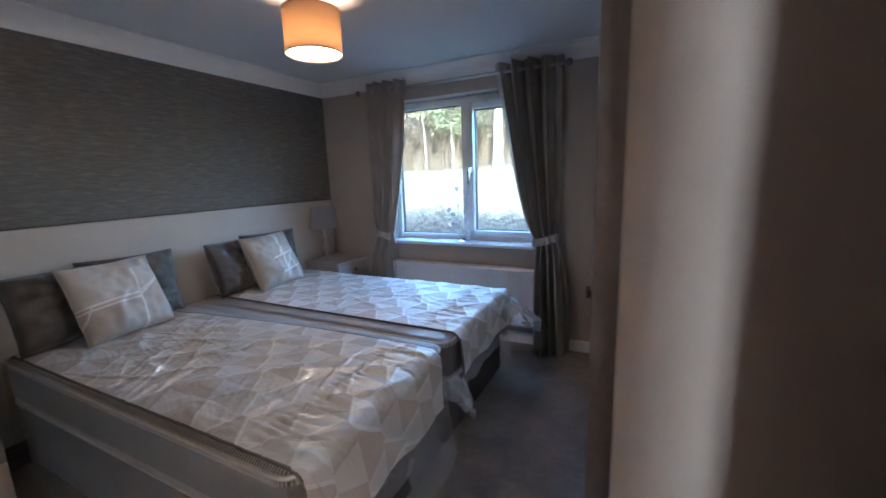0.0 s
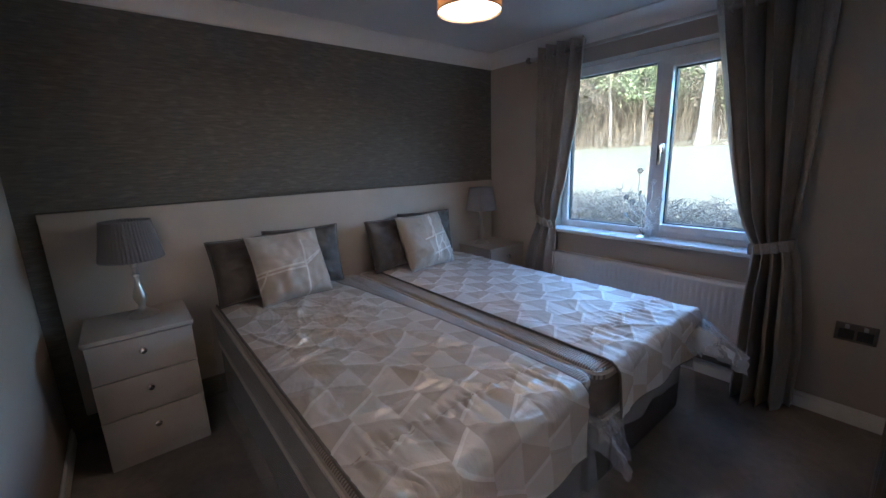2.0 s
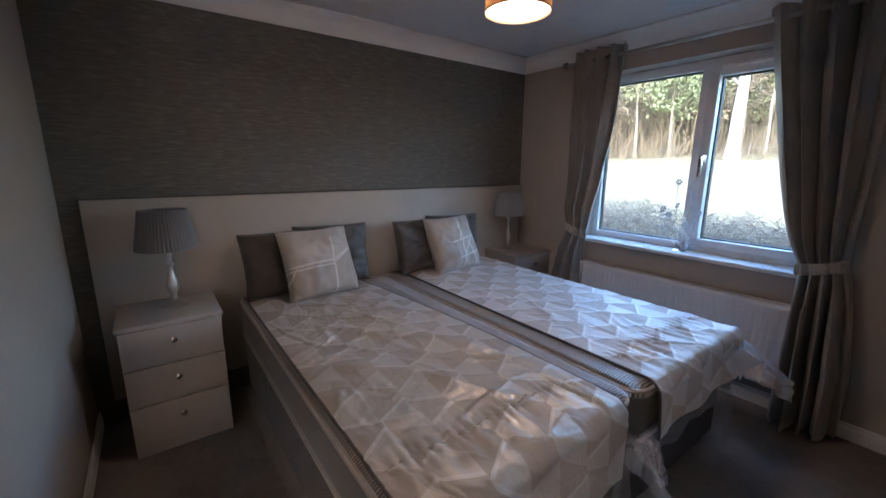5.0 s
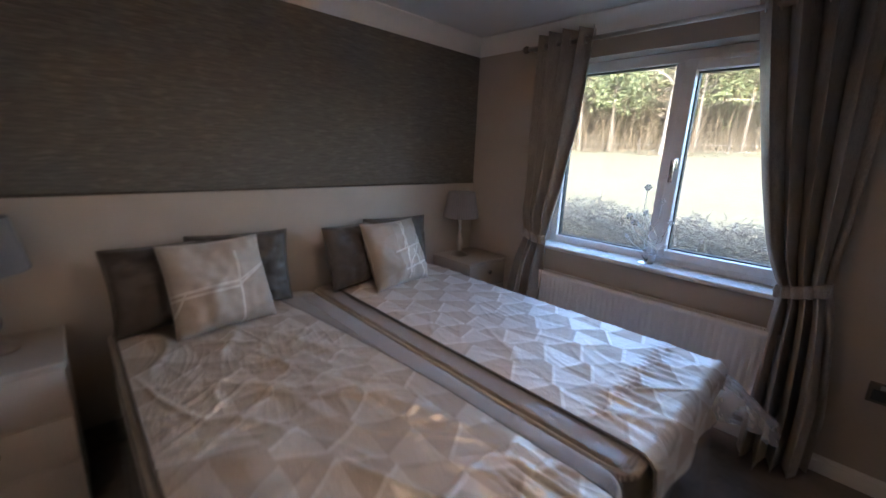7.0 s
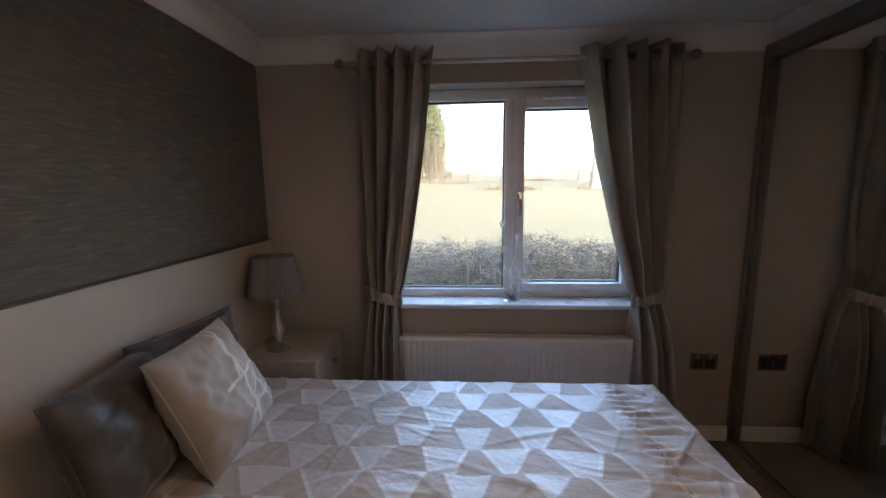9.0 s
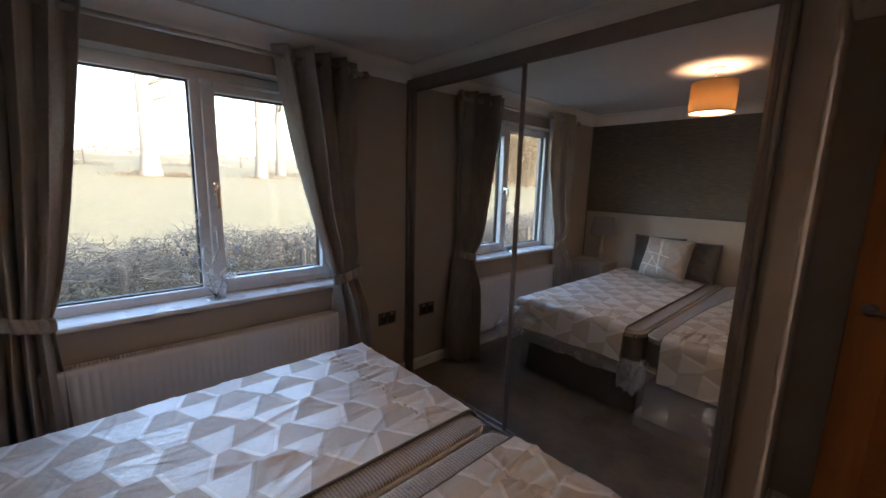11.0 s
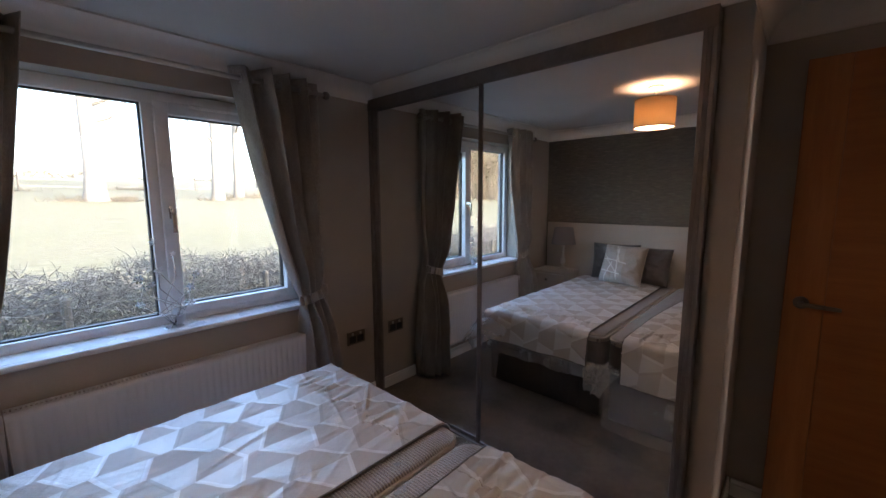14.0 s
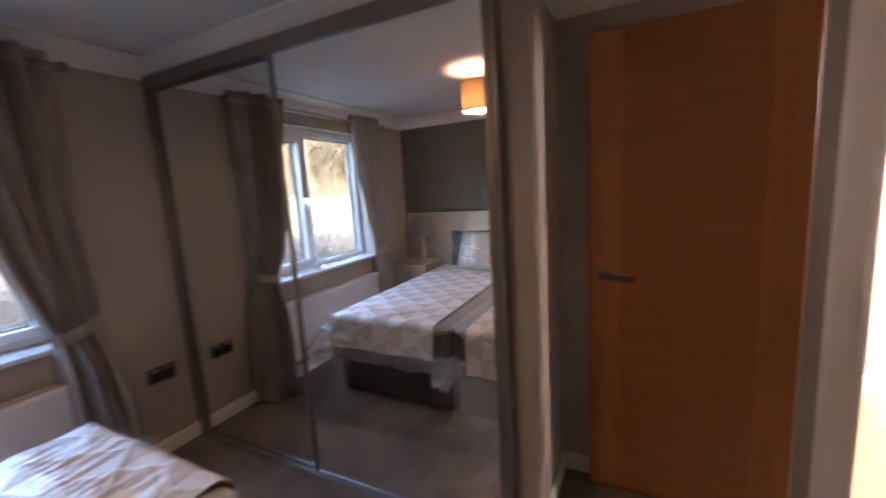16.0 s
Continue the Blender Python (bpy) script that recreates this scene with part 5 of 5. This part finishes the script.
def bare_tree(at, height, r, bark, label, seed, crown=1.0, lean=0.0, needles=None):
    """Tapered trunk with forking limbs, fine twigs and, where it has them, clumps of small leaves."""
    rr = random.Random(seed)
    t = thing("tree", at, label, "tree")
    bm = bmesh.new()
    pts = [(lean * height * (k / 7) ** 1.5 + rr.gauss(0, 0.05) * k * 0.3, rr.gauss(0, 0.04) * k * 0.3, height * k / 7 - 0.15) for k in range(8)]
    stops = [0.0, 0.12, 0.3, 0.6, 1.0, 2.0, 3.0, 4.0, 5.0, 6.0, 7.0]
    trunk = [Vector(pts[min(6, int(f))]).lerp(Vector(pts[min(6, int(f)) + 1]), f - min(6, int(f))) for f in stops]
    tube(bm, trunk, [r * (1.0 - 0.11 * f + 0.55 * math.exp(-f * 5.5)) for f in stops], 12)
    part("trunk", bm, bark, t, "", "all")
    bm = bmesh.new()
    V, F, NV, NF = [], [], [], []
    for _ in range(int(16 * crown) + 4):
        f = rr.uniform(0.25, 0.98)
        k = min(6, int(f * 7))
        p = Vector(pts[k]).lerp(Vector(pts[k + 1]), f * 7 - k)
        a = rr.uniform(0, 2 * math.pi)
        d = Vector((math.cos(a), math.sin(a), rr.uniform(0.2, 0.9)))
        ln = height * rr.uniform(0.16, 0.30) * (1.15 - 0.6 * f)
        q = [p]
        for j in range(4):
            q.append(q[-1] + d.normalized() * ln / 4)
            d = d + Vector((rr.gauss(0, 0.3), rr.gauss(0, 0.3), rr.gauss(0.08, 0.25)))
        tube(bm, q, [r * 0.30 * (1 - 0.2 * j) * (1.1 - 0.6 * f) for j in range(5)], 5)
        for _j in range(14):
            s = rr.choice(q[1:])
            e = twig(V, F, s, (rr.gauss(0, 1), rr.gauss(0, 1), rr.gauss(0.4, 0.6)), rr.uniform(0.5, 1.5) * height / 14, r * 0.055, 3)
            if needles:
                for _n in range(10):
                    leaf(NV, NF, e + Vector((rr.gauss(0, 0.35), rr.gauss(0, 0.35), rr.gauss(0, 0.3))) * height / 14, rr.uniform(0.10, 0.2) * height / 14)
    part("limbs", bm, bark, t, "", "all")
    for nm, vv, ff, mm in (("twigs", V, F, bark), ("foliage", NV, NF, needles)):
        if vv:
            me = bpy.data.meshes.new(nm)
            me.from_pydata([tuple(v) for v in vv], [], ff)
            me.materials.append(mm)
            ob = new(nm, me)
            ob.parent = t
    return t


def planted(x, y):
    return (x, y, rise(x, y))


# trunks in the open field, pale for sunlight and widened for its glare
for x, y, h, r, s in ((-0.15, 29.5, 16, 0.45, 1), (5.85, 29.8, 14, 0.34, 2), (7.75, 31.5, 14, 0.31, 3), (-12.3, 34, 16, 0.42, 4), (12.7, 40, 12, 0.24, 5)):
    bare_tree(planted(x, y), h, r, M_SUNLITBARK, "tall bare field tree, smooth trunk coloured paler for sunlight", s, 0.8)
# the wood on the rising ground
for i in range(58):
    a = radians(rnd.uniform(-56, -3.5))
    d = rnd.uniform(39, 58)
    x, y = -2.5 + d * math.sin(a), 1.8 + d * math.cos(a)
    kind = rnd.random()
    if kind < 0.42:
        bare_tree(planted(x, y), rnd.uniform(12, 17), rnd.uniform(0.11, 0.20), M_BARK, "conifer at the wood's edge with green needles", 100 + i, 1.6, rnd.uniform(-0.04, 0.04), M_NEEDLE)
    elif kind < 0.62:
        bare_tree(planted(x, y), rnd.uniform(9, 13), rnd.uniform(0.12, 0.22), M_BARK, "tree at the wood's edge with dead russet leaves", 100 + i, 1.2, rnd.uniform(-0.08, 0.08), M_BRACKEN)
    else:
        bare_tree(planted(x, y), rnd.uniform(11, 16), rnd.uniform(0.09, 0.17), M_PALEBARK, "slender bare tree at the wood's edge", 100 + i, 0.9, rnd.uniform(-0.08, 0.08))

# undergrowth, deeper wood and far hedgerow
V, F = [], []
for _ in range(4200):
    a = radians(rnd.uniform(-56, -2.5))
    d = rnd.uniform(36, 62)
    x, y = -2.5 + d * math.sin(a), 1.8 + d * math.cos(a)
    twig(V, F, (x, y, rise(x, y)), (rnd.gauss(0, 0.5), rnd.gauss(0, 0.5), 1), rnd.uniform(0.5, 3.0), rnd.uniform(0.012, 0.03), 3)
for _ in range(2600):
    a = radians(rnd.uniform(-58, -4.0))
    d = rnd.uniform(40, 62)
    x, y = -2.5 + d * math.sin(a), 1.8 + d * math.cos(a)
    twig(V, F, (x, y, rise(x, y) - 0.05), (rnd.gauss(0, 0.12), rnd.gauss(0, 0.12), 1), rnd.uniform(3.0, 11.0) * min(1.0, (-4.0 - math.degrees(a)) / 5 + 0.4), rnd.uniform(0.02, 0.055), 4)
for cx, cy, n, wide in ((1.0, 29.2, 260, 0.5), (-0.7, 29.3, 200, 0.7), (5.9, 29.5, 160, 0.8), (7.8, 31.2, 160, 0.8), (10.2, 33.0, 260, 1.6), (-12.2, 33.7, 260, 1.3), (3.4, 38.0, 320, 1.3), (-4.5, 36.0, 240, 1.6)):
    for _ in range(n):
        x, y = cx + rnd.gauss(0, wide), cy + rnd.gauss(0, 0.35)
        twig(V, F, (x, y, rise(x, y) - 0.03), (rnd.gauss(0, 0.8), rnd.gauss(0, 0.6), 0.8), rnd.uniform(0.15, 0.55), rnd.uniform(0.010, 0.022), 2)
stuff("undergrowth", V, F, M_BRACKEN, "dry brown saplings and bracken under the trees", "undergrowth")
V, F = [], []
for _ in range(52000):
    a = radians(rnd.uniform(-60, -3.5))
    d = rnd.uniform(60, 72)
    x, y = -2.5 + d * math.sin(a), 1.8 + d * math.cos(a)
    edge = min(1.0, (-3.5 - math.degrees(a)) / 6 + 0.35)
    leaf(V, F, Vector((x, y, rise(x, y) + rnd.random() ** 0.8 * 19 * edge)), rnd.uniform(0.35, 0.85))
stuff("far_wood", V, F, M_NEEDLE, "green conifers deeper in the wood", "woods")
V, F = [], []
for _ in range(26000):
    a = radians(rnd.uniform(-60, -3.5))
    d = rnd.uniform(46, 61)
    x, y = -2.5 + d * math.sin(a), 1.8 + d * math.cos(a)
    edge = min(1.0, (-3.5 - math.degrees(a)) / 6 + 0.35)
    h = rnd.random() ** 1.4 * 15 * edge
    clump = noise.noise(Vector((x * 0.22, y * 0.22, h * 0.25)))
    if clump > -0.05:
        leaf(V, F, Vector((x, y, rise(x, y) + h)), rnd.uniform(0.10, 0.30))
stuff("woodland_foliage", V, F, M_BRACKEN, "russet and straw coloured foliage among the trees", "foliage")
V, F = [], []
for _ in range(9000):
    x = rnd.uniform(-60, 240)
    y = 235 + rnd.gauss(0, 3)
    leaf(V, F, Vector((x, y, rise(x, y) + rnd.random() * (2.2 + 1.4 * math.sin(x * 0.11) + 1.0 * math.sin(x * 0.37)))), rnd.uniform(0.3, 0.8))
stuff("far_hedgerow", V, F, M_BRACKEN, "far hedgerow along the crest of the field", "hedge")
